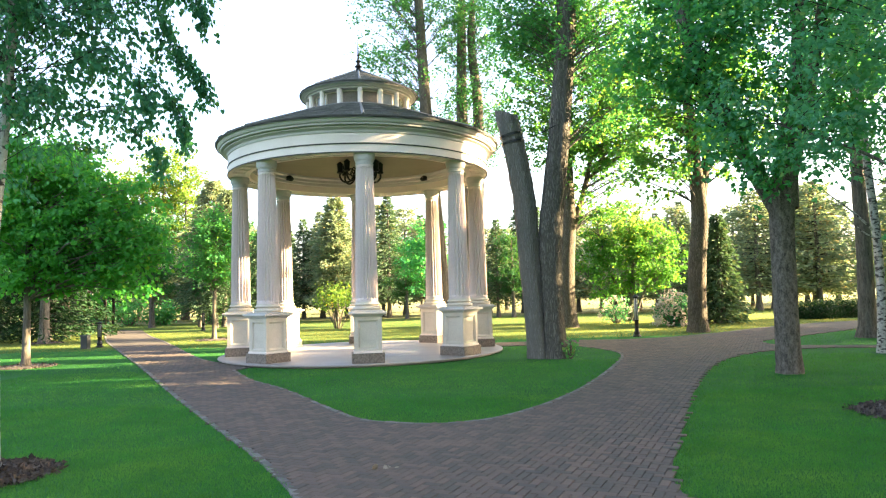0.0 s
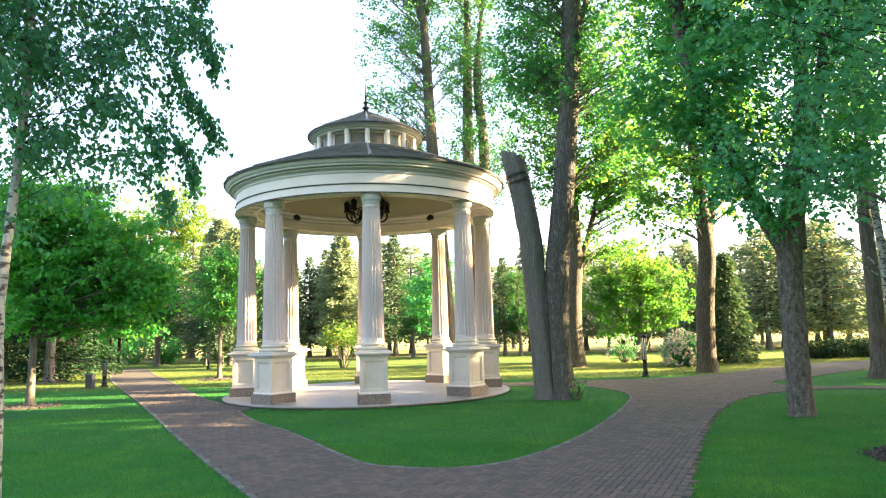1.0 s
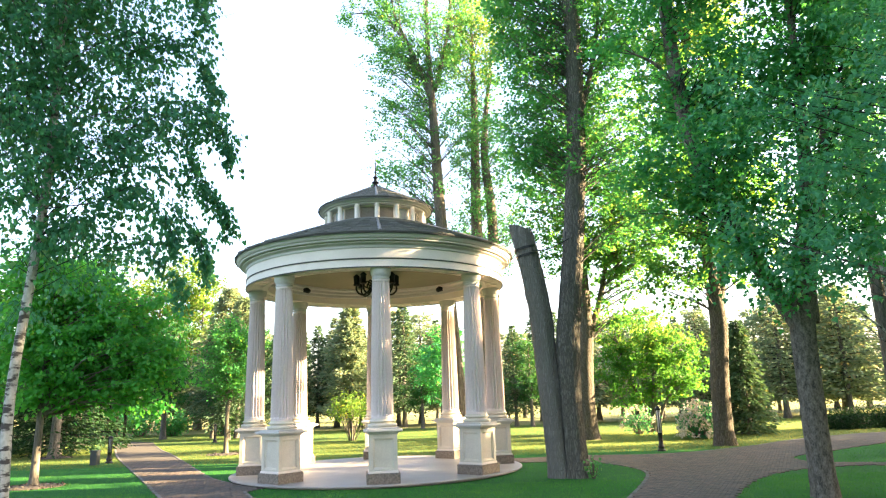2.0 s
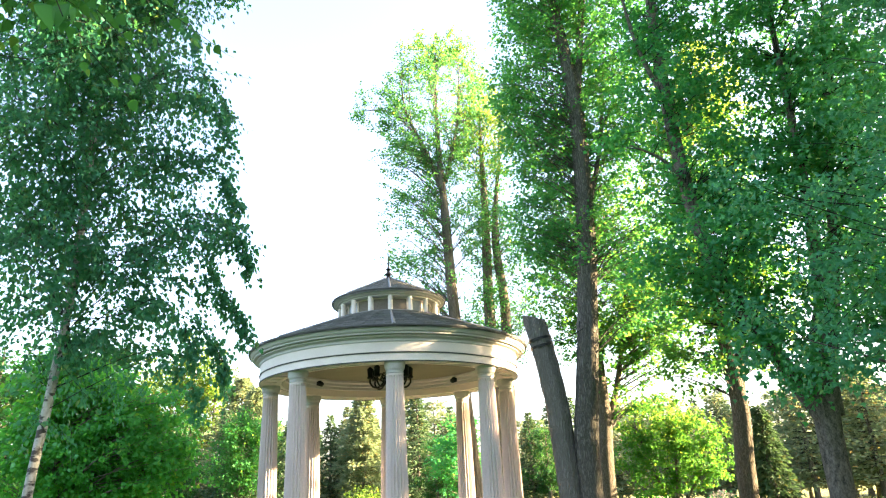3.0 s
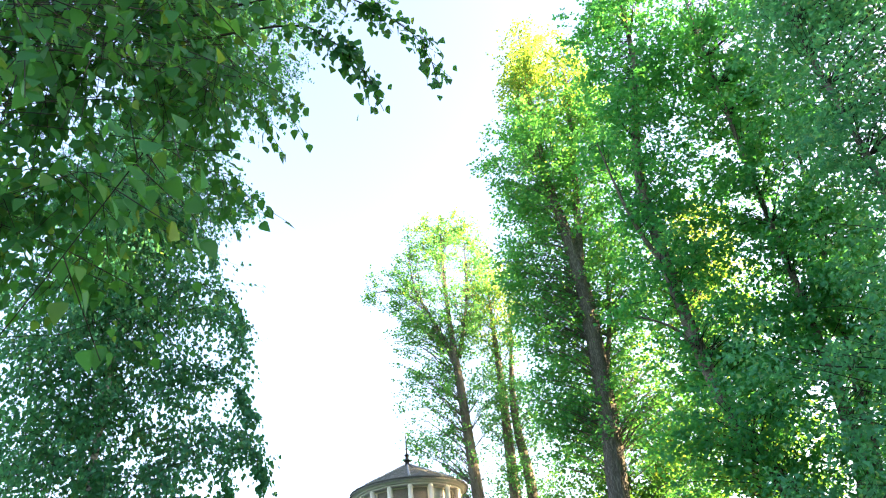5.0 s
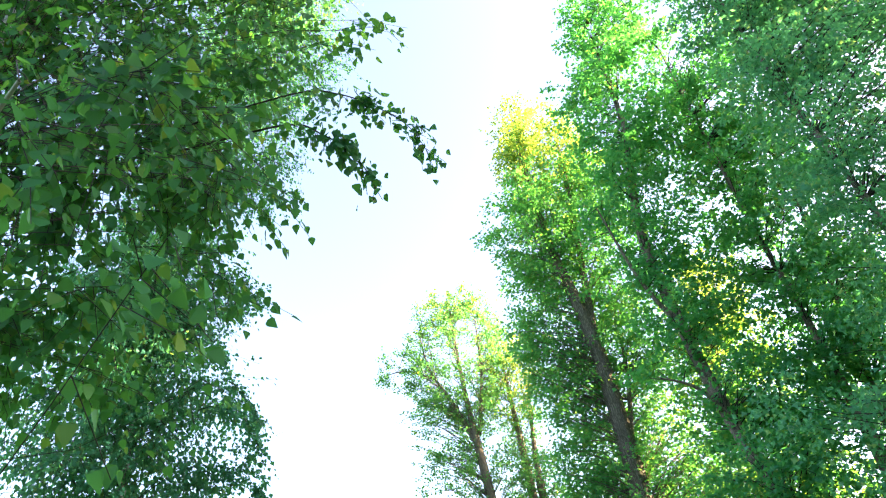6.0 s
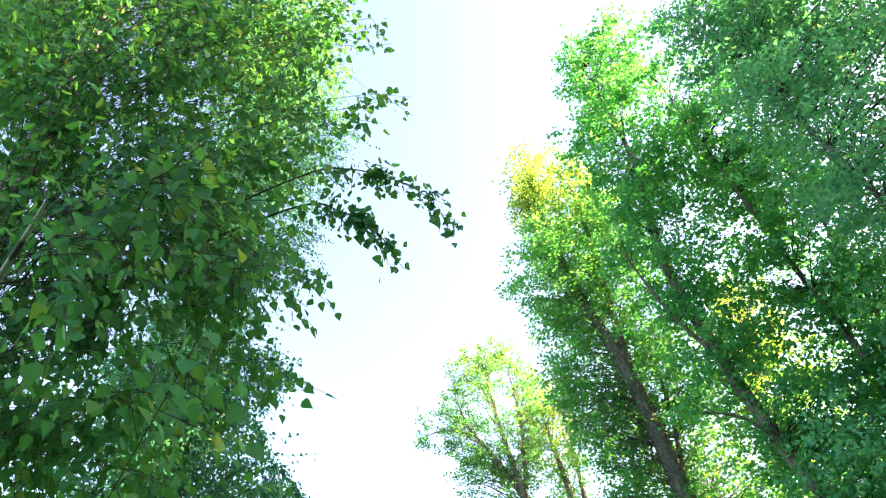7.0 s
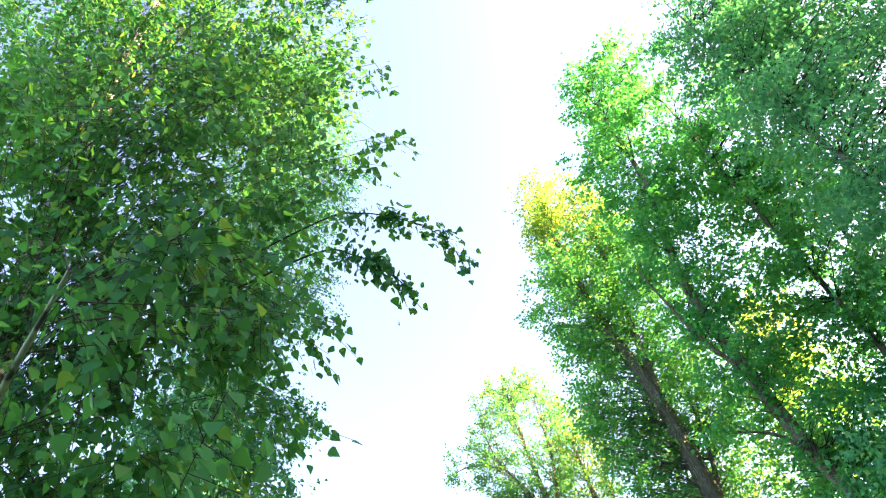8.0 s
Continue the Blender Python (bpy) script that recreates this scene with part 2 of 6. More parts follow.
M_LEAF_LAWN = leaf_material("lawn_tree_leaf", (0.022, 0.180, 0.044), (0.070, 0.330, 0.080), (0.19, 0.66, 0.06), 0.54)
M_LEAF_MAPLE = leaf_material("maple_leaf", (0.013, 0.132, 0.068), (0.043, 0.265, 0.130), (0.15, 0.60, 0.10), 0.51)
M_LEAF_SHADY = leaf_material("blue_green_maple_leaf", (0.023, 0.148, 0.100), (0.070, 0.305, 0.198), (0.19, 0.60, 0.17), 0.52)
M_LEAF_SPRING = leaf_material("young_spring_leaf", (0.044, 0.200, 0.078), (0.118, 0.345, 0.140), (0.22, 0.54, 0.11), 0.48)
M_LEAF_GOLD = leaf_material("golden_green_leaf", (0.06, 0.15, 0.025), (0.15, 0.25, 0.05), (0.30, 0.42, 0.05), 0.5)
# yellow leaf colour stands in for sunlight on the treetops
M_LEAF_SUNLIT = leaf_material("sunlit_yellow_leaf", (0.11, 0.20, 0.040), (0.21, 0.31, 0.07), (0.43, 0.60, 0.08), 0.55, varied=False)
M_LEAF_LIME = leaf_material("lime_green_maple_leaf", (0.030, 0.150, 0.028), (0.085, 0.275, 0.050), (0.20, 0.46, 0.05), 0.44)
M_NEEDLE = leaf_material("spruce_needles", (0.038, 0.088, 0.046), (0.118, 0.190, 0.098), (0.13, 0.21, 0.07), 0.25, 0.6)
M_NEEDLE_PINE = leaf_material("pine_needles", (0.120, 0.180, 0.110), (0.290, 0.345, 0.205), (0.32, 0.38, 0.17), 0.42, 0.7)
M_JUNIPER = leaf_material("juniper_needles", (0.009, 0.034, 0.014), (0.026, 0.070, 0.026), (0.04, 0.10, 0.02), 0.2, 0.6)


# ---- mesh helpers ----
def array_mesh(name, verts, faces, material, smooth=False):
    """A mesh from an (n, 3) array of places and an (m, k) array of corners."""
    me = bpy.data.meshes.new(name)
    verts, faces = np.asarray(verts, np.float32), np.asarray(faces, np.int32)
    m, k = faces.shape
    me.vertices.add(len(verts))
    me.vertices.foreach_set("co", verts.ravel())
    me.loops.add(m * k)
    me.loops.foreach_set("vertex_index", faces.ravel())
    me.polygons.add(m)
    me.polygons.foreach_set("loop_start", np.arange(0, m * k, k, dtype=np.int32))
    me.polygons.foreach_set("use_smooth", np.full(m, smooth))
    me.update(calc_edges=True)
    me.materials.append(material)
    return me


def bm_mesh(name, bm, material, smooth=False):
    me = bpy.data.meshes.new(name)
    bmesh.ops.recalc_face_normals(bm, faces=bm.faces)
    for f in bm.faces:
        f.smooth = smooth
    bm.to_mesh(me)
    bm.free()
    me.materials.append(material)
    return me


def part(name, data, material, parent, label="", smooth=False, m=None):
    """Links a bmesh or mesh as one object under a thing or part."""
    if isinstance(data, bmesh.types.BMesh):
        data = bm_mesh(name, data, material, smooth)
    ob = new(name, data)
    ob.parent = parent
    if m is not None:
        ob.matrix_basis = m
    if label:
        ob["label"] = label
    return ob


def thing(name, place, label, category, group="", kind="", turn=0):
    ob = new(name)
    ob.empty_display_size = 0.1
    ob.matrix_basis = pose(*place, 0, 0, turn)
    return tagged(ob, label, category, group, kind)


def box(bm, x0, x1, y0, y1, z0, z1, bevel=0.0, m=None):
    made = bmesh.ops.create_cube(bm, size=1.0)["verts"]
    bmesh.ops.scale(bm, vec=(x1 - x0, y1 - y0, z1 - z0), verts=made)
    bmesh.ops.translate(bm, vec=((x0 + x1) / 2, (y0 + y1) / 2, (z0 + z1) / 2), verts=made)
    if bevel:
        edges = list({e for v in made for e in v.link_edges})
        out = bmesh.ops.bevel(bm, geom=edges, offset=bevel, segments=2, affect="EDGES", profile=0.6)
        made = list({v for v in out["verts"]} | {v for v in made if v.is_valid})
    if m is not None:
        bmesh.ops.transform(bm, matrix=m, verts=[v for v in made if v.is_valid])
    return bm


def lathe(bm, profile, n=32, closed=False, middle=(0, 0)):
    """Turns a profile of (radius, height) round the upright axis."""
    rings = [[bm.verts.new((middle[0] + r * math.cos(2 * math.pi * k / n), middle[1] + r * math.sin(2 * math.pi * k / n), z)) for k in range(n)] for r, z in profile]
    pairs = list(zip(rings, rings[1:])) + ([(rings[-1], rings[0])] if closed else [])
    for a, b in pairs:
        for k in range(n):
            bm.faces.new((a[k], a[(k + 1) % n], b[(k + 1) % n], b[k]))
    if not closed:
        for ring, r in ((rings[0], profile[0][0]), (rings[-1], profile[-1][0])):
            if r > 1e-4:
                bm.faces.new(ring)
    return bm


def tube_arrays(points, radii, sides, rough=0.0, seed=0, caps=True):
    """Rings of corners along a line: places and four-cornered faces."""
    P = np.asarray(points, float)
    T = np.gradient(P, axis=0)
    T /= np.linalg.norm(T, axis=1)[:, None] + 1e-9
    ref = np.array([0.0, 1.0, 0.0]) if abs(T[:, 1]).mean() < 0.8 else np.array([1.0, 0.0, 0.0])
    U = np.cross(T, ref)
    U /= np.linalg.norm(U, axis=1)[:, None] + 1e-9
    V = np.cross(T, U)
    a = np.linspace(0, 2 * np.pi, sides, endpoint=False)
    R = np.asarray(radii, float)[:, None] * np.ones(sides)
    if rough:
        g = np.random.default_rng(seed)
        ridge = g.normal(0, 1, sides) * 0.6
        wander = np.cumsum(g.normal(0, 0.35, (len(P), sides)), axis=0) * 0.35
        R = R * (1 + rough * (ridge[None] + wander + g.normal(0, 0.25, R.shape)))
    rings = P[:, None] + R[..., None] * (np.cos(a)[None, :, None] * U[:, None] + np.sin(a)[None, :, None] * V[:, None])
    n = len(P)
    i, k = np.meshgrid(np.arange(n - 1), np.arange(sides), indexing="ij")
    k2 = (k + 1) % sides
    F = np.stack([i * sides + k, i * sides + k2, (i + 1) * sides + k2, (i + 1) * sides + k], -1).reshape(-1, 4)
    return rings.reshape(-1, 3), F


def join_arrays(items):
    verts, faces, start = [], [], 0
    for v, f in items:
        verts.append(v)
        faces.append(f + start)
        start += len(v)
    return np.concatenate(verts), np.concatenate(faces)


def spline(points, steps=6):
    """A smooth line through the points (Catmull-Rom)."""
    P = [np.asarray(p, float) for p in points]
    P = [2 * P[0] - P[1], *P, 2 * P[-1] - P[-2]]
    out = []
    for a, b, c, d in zip(P, P[1:], P[2:], P[3:]):
        for s in np.arange(steps) / steps:
            out.append(0.5 * (2 * b + (c - a) * s + (2 * a - 5 * b + 4 * c - d) * s * s + (3 * b - a - 3 * c + d) * s ** 3))
    out.append(P[-2])
    return np.array(out)


LEAF_SHAPES = {
    # corners of a leaf that points along +y: across, along, and lift of the fold
    "birch": [(0, 0, 0), (0.42, 0.28, 0.10), (0.16, 0.72, 0.03), (-0.03, 1, -0.06), (-0.42, 0.32, 0.10)],
    "birch_near": [(0, 0, 0), (0.34, 0.12, 0.08), (0.40, 0.34, 0.09), (0.14, 0.78, 0.0), (0, 1, -0.06), (-0.14, 0.78, 0.0), (-0.40, 0.34, 0.09), (-0.34, 0.12, 0.08)],
    "linden": [(0, 0, 0), (0.46, 0.18, 0.10), (0.42, 0.62, 0.07), (0, 1, -0.08), (-0.42, 0.62, 0.07), (-0.46, 0.18, 0.10)],
    "maple": [(0, 0, 0), (0.56, 0.30, 0.12), (0.26, 0.52, 0.04), (0, 1, -0.10), (-0.26, 0.52, 0.04), (-0.56, 0.30, 0.12)],
    "small": [(0, 0, 0), (0.42, 0.42, 0.10), (0, 1, 0), (-0.42, 0.42, 0.10)],
    "needle": [(0, 0, 0), (0.20, 0.40, 0.04), (0, 1, -0.05), (-0.20, 0.40, 0.04)],
}


def leaf_arrays(places, size, shape, g, hang=0.5, ways=None, spread=0.3):
    """A leaf at each place, hanging more or less, each turned its own way."""
    n = len(places)
    S = np.array(LEAF_SHAPES[shape], float)
    k = len(S)
    d = g.normal(0, 1, (n, 3))
    if ways is not None:
        d = d * 0.45 + ways * 1.3
    d[:, 2] -= hang * 1.4
    d /= np.linalg.norm(d, axis=1)[:, None] + 1e-9
    up = g.normal(0, 0.75, (n, 3)) + np.array([0, 0, 1.0])
    side = np.cross(d, up)
    side /= np.linalg.norm(side, axis=1)[:, None] + 1e-9
    nor = np.cross(side, d)
    s = size * (1 + spread * g.uniform(-1, 1, n))
    V = places[:, None] + s[:, None, None] * (S[None, :, 0, None] * side[:, None] + S[None, :, 1, None] * d[:, None] + S[None, :, 2, None] * nor[:, None])
    F = np.arange(n * k).reshape(n, k)
    return V.reshape(-1, 3), F


# ---- trees ----
def trunk_line(points, radii, sides=14, rough=0.05, seed=0, steps=6, flare=1.5):
    line = spline(points, steps)
    r = np.interp(np.linspace(0, 1, len(line)), np.linspace(0, 1, len(radii)), radii)
    if flare:
        h = line[:, 2] - line[0, 2]
        r = r * (1 + (flare - 1) * np.exp(-h / 0.22))
    return line, tube_arrays(line, r, sides, rough, seed)


def tree(name, base, label, stems, crowns, leaf, leaf_size, shape, clumps, per_clump, clump_size, seed, bark, hang=0.5, limb=1.0, group="", category="tree", rough=0.05, low=0.25, flare=1.5, shell=0.35, flat=0.6, sides=14, per_twig=9, twigs=False, limb_bark=None, rise=0.35, stray=0.16, tips=None, sprays=()):
    """A tree: stems are (points, radii) from the base; crowns are (x, y, z, rx, ry, rz, weight, and how much larger the
    leaves are), all measured from the base; tips names a height and the leaf, coloured as sunlit, used above it;
    sprays are (points, count, reach): long outer branches hung with that many leafy twigs towards their ends.
    Every clump of leaves hangs on a limb that leaves the nearest stem below it."""
    g = np.random.default_rng(seed)
    root = thing(name, base, label, category, group)
    wood, lines = [], []
    for j, (points, radii) in enumerate(stems):
        line, arr = trunk_line(points, radii, sides, rough, seed + j, flare=flare if points[0][2] < 0.3 else 0)
        wood.append(arr)
        lines.append(line)
    part("trunk", array_mesh("trunk", *join_arrays(wood), bark, True), bark, root)
    stem_pts = np.concatenate(lines)
    side_stem = np.concatenate([np.full(len(q), float(q[0, 2] > 0.3)) for q in lines])
    C = np.array([(*c, 1.0)[:8] for c in crowns], float)
    w = C[:, 6] * C[:, 3] * C[:, 4] * C[:, 5]
    pick = g.choice(len(C), clumps, p=w / w.sum())
    d = g.normal(0, 1, (clumps, 3))
    d /= np.linalg.norm(d, axis=1)[:, None]
    r = shell + (1 - shell) * g.uniform(0, 1, clumps) ** 0.6
    r *= 1 + stray * g.normal(0, 1, clumps)
    ends = C[pick, :3] + d * r[:, None] * C[pick, 3:6]
    ends[:, 2] = np.maximum(ends[:, 2], 0.3)
    limbs, starts, dirs, lengths, grown = [], [], [], [], []
    floor = low * stem_pts[:, 2].max()
    for e, grow in zip(ends, C[pick, 7]):
        off = stem_pts - e
        flat_way = np.hypot(off[:, 0], off[:, 1])
        cost = np.linalg.norm(off, axis=1) + 3.0 * np.maximum(0, stem_pts[:, 2] - (e[2] - rise * flat_way)) + 6.0 * np.maximum(0, floor - stem_pts[:, 2]) + side_stem * 4.0 * np.maximum(0, -off[:, 2] - 0.6 * flat_way - 0.2)
        a = stem_pts[np.argmin(cost + g.uniform(0, 0.6, len(cost)))]
        span = np.linalg.norm(e - a)
        bend = np.array([g.normal(0, 0.11), g.normal(0, 0.11), 0.16 - 0.22 * hang if limb > 0.4 else g.uniform(0.02, 0.22)]) * span
        line = spline([a, a + (e - a) * 0.5 + bend, e], 2)
        thick = limb * (0.008 + 0.009 * span)
        limbs.append(tube_arrays(line, np.linspace(thick, 0.004 if limb > 0.4 else 0.0016, len(line)), 3 if group else 4))
        k = max(2, int(per_clump * g.uniform(0.4, 1.5) / per_twig))
        t = np.clip(g.beta(2.6, 1.0, k), 0, 1) * (len(line) - 1)
        t[:2] = (len(line) - 1.0, (len(line) - 1) * 0.94)
        i = np.minimum(t.astype(int), len(line) - 2)
        starts.append(line[i] + (line[i + 1] - line[i]) * (t - i)[:, None])
        out = (e - a) / (span + 1e-6)
        d = out * (0.9 - 0.5 * hang) + g.normal(0, 0.7, (k, 3)) * (1, 1, flat)
        d[:, 2] -= hang * 0.9
        dirs.append(d / (np.linalg.norm(d, axis=1)[:, None] + 1e-9))
        lengths.append(clump_size * g.uniform(0.7, 2.1, k))
        grown.append(np.full(k, grow))
    for points, count, reach in sprays:
        line = spline(points, 6)
        limbs.append(tube_arrays(line, np.linspace(0.007, 0.0015, len(line)), 5))
        t = np.sort(g.uniform(0.12, 1, count) ** 0.8) * (len(line) - 1.001)
        i = t.astype(int)
        starts.append(line[i] + (line[i + 1] - line[i]) * (t - i)[:, None])
        d = (line[i + 1] - line[i]) / np.linalg.norm(line[i + 1] - line[i], axis=1)[:, None] * 0.7 + g.normal(0, 0.45, (count, 3))
        d[:, 2] -= 0.75
        dirs.append(d / np.linalg.norm(d, axis=1)[:, None])
        lengths.append(reach * g.uniform(0.6, 1.5, count))
        grown.append(np.ones(count))
    S, D, L = np.concatenate(starts), np.concatenate(dirs), np.concatenate(lengths)
    if twigs:
        for s, d, l in zip(S, D, L):
            limbs.append(tube_arrays([s, s + d * l + np.array([0, 0, -0.10 * l])], [0.0019, 0.0012], 3))
    part("branchwork", array_mesh("branchwork", *join_arrays(limbs), limb_bark or bark, True), bark, root)["kind"] = "stuff"
    n = len(S)
    which = np.repeat(np.arange(n), per_twig)
    u = np.tile((np.arange(per_twig) + 0.5) / per_twig, n) + g.uniform(-0.5, 0.5, n * per_twig) / per_twig
    P = S[which] + D[which] * (L[which] * u)[:, None] + g.normal(0, 0.62 * leaf_size, (n * per_twig, 3))
    P[:, 2] -= 0.10 * L[which] * u ** 2
    keep = (P[:, 2] > 0.12) & (g.uniform(0, 1, len(P)) < 0.93)
    P, W = P[keep], D[which][keep]
    sizes = leaf_size * np.concatenate(grown)[which][keep]
    # young picks the leaves above the tip height, which take the sunlit colour
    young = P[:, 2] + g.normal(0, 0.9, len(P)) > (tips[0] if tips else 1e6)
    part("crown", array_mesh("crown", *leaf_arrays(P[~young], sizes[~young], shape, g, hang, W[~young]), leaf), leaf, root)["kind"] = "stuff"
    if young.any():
        part("young_leaves", array_mesh("young_leaves", *leaf_arrays(P[young], sizes[young], shape, g, hang, W[young]), tips[1]), tips[1], root, "yellow-green leaves at the top, coloured as sunlit")["kind"] = "stuff"
    return root


def conifer(name, base, label, height, spread, levels, seed, needles, start=0.08, droop=0.25, spray=0.30, per=13, group="", open_top=1.0, trunk=0.16):
    """A conifer: a straight trunk with whorls of drooping boughs, each set with sprays of needles."""
    g = np.random.default_rng(seed)
    root = thing(name, base, label, "conifer", group)
    line, arr = trunk_line([(0, 0, -0.05), (0.03, 0.02, height * 0.5), (0, 0, height)], [trunk, trunk * 0.7, 0.015], 9, 0.04, seed)
    part("trunk", array_mesh("trunk", *arr, M_BARK, True), M_BARK, root)
    spots, ways, boughs = [], [], []
    for i in range(levels):
        f = start + (1 - start) * (i + g.uniform(-0.3, 0.3)) / levels
        z = height * f
        reach = spread * (1 - f) ** (0.8 * open_top) * g.uniform(0.75, 1.15) + 0.08
        n = int(g.integers(6, 10))
        turn = g.uniform(0, 6.28)
        for k in range(n):
            a = turn + 2 * math.pi * k / n + g.normal(0, 0.2)
            r = reach * g.uniform(0.6, 1.15)
            way = np.array([math.cos(a), math.sin(a), 0])
            t = np.linspace(0, 1, 2)
            bough = np.array([0, 0, z]) + way * (r * t)[:, None]
            sag = droop + g.normal(0.04, 0.16)
            bough[:, 2] += r * (-sag * t + 0.45 * sag * t ** 3)
            boughs.append(tube_arrays(bough, np.linspace(0.02 * r ** 0.5, 0.004, 2), 3))
            m = max(4, int(per * (0.4 + r / spread)))
            u = g.beta(1.6, 1.0, m)
            at = np.stack([np.interp(u, t, bough[:, j]) for j in range(3)], 1)
            side = np.array([-way[1], way[0], 0])
            at += side * (g.normal(0, 0.16, m) * r * (1.1 - 0.6 * u))[:, None]
            at[:, 2] += g.normal(-0.03, 0.05 + 0.035 * r, m)
            spots.append(at)
            ways.append(way[None] + side[None] * g.normal(0, 0.6, m)[:, None] + np.array([0, 0, -droop]))
    part("branchwork", array_mesh("branchwork", *join_arrays(boughs), M_TWIG), M_TWIG, root)["kind"] = "stuff"
    P, W = np.concatenate(spots), np.concatenate(ways)
    part("needles", array_mesh("needles", *leaf_arrays(P, spray, "needle", g, 0.1, W), needles), needles, root)["kind"] = "stuff"
    return root


def shrub(name, base, label, radius, height, stems, leaves, leaf, leaf_size, seed, shape="small", flowers=0, bottom=0.15, group="", category="shrub", even=0.55):
    """A many-stemmed bush, with blossom where it flowers."""
    g = np.random.default_rng(seed)
    root = thing(name, base, label, category, group)
    wood, spots = [], []
    each = max(1, leaves // stems)
    for _ in range(stems):
        a, r = g.uniform(0, 6.28), radius * math.sqrt(g.uniform(0.05, 1))
        top = np.array([math.cos(a) * r, math.sin(a) * r, height * g.uniform(even, 1.0) * (1 - 0.35 * (r / radius) ** 2)])
        line = spline([(top[0] * 0.12, top[1] * 0.12, -0.03), top * (0.5, 0.5, 0.5) + g.normal(0, 0.05, 3), top], 3)
        wood.append(tube_arrays(line, np.linspace(0.022, 0.005, len(line)), 5))
        t = np.clip(g.beta(2.2, 1.0, each), bottom, 1) * (len(line) - 1)
        i = np.minimum(t.astype(int), len(line) - 2)
        spots.append(line[i] + (line[i + 1] - line[i]) * (t - i)[:, None] + g.normal(0, 0.13 * radius + 0.04, (each, 3)))
    part("stems", array_mesh("stems", *join_arrays(wood), M_BARK_PALE, True), M_BARK_PALE, root)["kind"] = "stuff"
    P = np.concatenate(spots)
    P[:, 2] = np.maximum(P[:, 2], 0.05)
    part("foliage", array_mesh("foliage", *leaf_arrays(P, leaf_size, shape, g, 0.2), leaf), leaf, root)["kind"] = "stuff"
    if flowers:
        d = g.normal(0, 1, (flowers, 3))
        d[:, 2] = np.abs(d[:, 2]) + 0.1
        d /= np.linalg.norm(d, axis=1)[:, None]
        heads = d * np.array([radius, radius, height * 0.92]) * g.uniform(0.85, 1.08, (flowers, 1))
        petals = np.repeat(heads, 9, 0) + g.normal(0, 0.035, (flowers * 9, 3))
        petals[:, 2] = np.maximum(petals[:, 2], 0.1)
        part("blossom", array_mesh("blossom", *leaf_arrays(petals, 0.085, "small", g, 0), M_PETAL), M_PETAL, root, "pale cream-white flower heads")
    return root


# ---- ground and paths ----
from mathutils.geometry import tessellate_polygon

EDGE_EAST = [(1.7, -6), (1.75, 2), (1.8, 5.2), (1.98, 6.07), (2.32, 6.91), (3.06, 8.74), (4.14, 11.23), (5.28, 13.5), (6.5, 15.3), (7.8, 16.4), (9.5, 16.8), (10.7, 16.25), (13, 14.7), (18, 11)]
EDGE_FORK = [(18.8, 12.1), (14, 15.5), (11.1, 17.0), (9.9, 17.4), (9.0, 17.75), (8.75, 18.5), (9.2, 19.5), (11, 20.9), (13.5, 22.8), (15.8, 24.3), (30, 31)]
EDGE_NORTH = [(30, 33.5), (17.9, 28.5), (15.2, 27.5), (12, 25.5), (9.31, 23.15), (7.09, 21.75), (5.53, 21.35), (3.87, 21.6), (1.2, 21.3)]
EDGE_ISLAND = [(1.3, 20.1), (3.3, 19.9), (3.96, 18.95), (4.32, 17.6), (4.28, 16.5), (3.82, 15), (2.75, 12.3), (1.91, 10.5), (1.14, 9.26), (0.48, 8.56), (-0.09, 8.37), (-0.65, 8.5), (-1.2, 8.9), (-1.97, 10.25), (-2.88, 11.92), (-3.87, 13.4), (-4.75, 15.2)]
EDGE_WEST_INNER = [(-5.9, 17.3), (-6.6, 18.3), (-7.97, 20.8), (-11.2, 26.95), (-13.85, 31.7), (-17, 38)]
EDGE_WEST = [(-21, 41), (-18.1, 35.9), (-14, 28), (-10.5, 21.9), (-7.5, 16.7), (-5.03, 12.28), (-3.49, 9.58), (-2.63, 8.11), (-2.0, 7.04), (-1.49, 6.08), (-1.18, 5.4), (-0.98, 4.6), (-0.9, 3), (-0.9, -6)]
PAVILION = (-2.30, 19.0)
FLOOR_Z = 0.075
edge_lines = [spline(e, 5) for e in (EDGE_EAST, EDGE_FORK, EDGE_NORTH, EDGE_ISLAND, EDGE_WEST_INNER, EDGE_WEST)]
paved_ring = np.concatenate([edge_lines[0], edge_lines[1], edge_lines[2], [(-1.0, 19.5)], edge_lines[3], [(-4.2, 16.8)], edge_lines[4], edge_lines[5]])


def inside(ring, pts):
    """Which of the points lie in the closed ring."""
    x, y = pts[:, 0], pts[:, 1]
    hit = np.zeros(len(pts), bool)
    for (x0, y0), (x1, y1) in zip(ring, np.roll(ring, -1, 0)):
        if y0 != y1:
            hit ^= ((y0 > y) != (y1 > y)) & (x < (x1 - x0) * (y - y0) / (y1 - y0) + x0)
    return hit


def ground_height(x, y):
    """The lawn swells gently beyond the paths."""
    far = np.clip((np.hypot(x, y - 12) - 30) / 60, 0, 1)
    return far * 0.5 * np.sin(x * 0.045 + 1.0) * np.cos(y * 0.05)


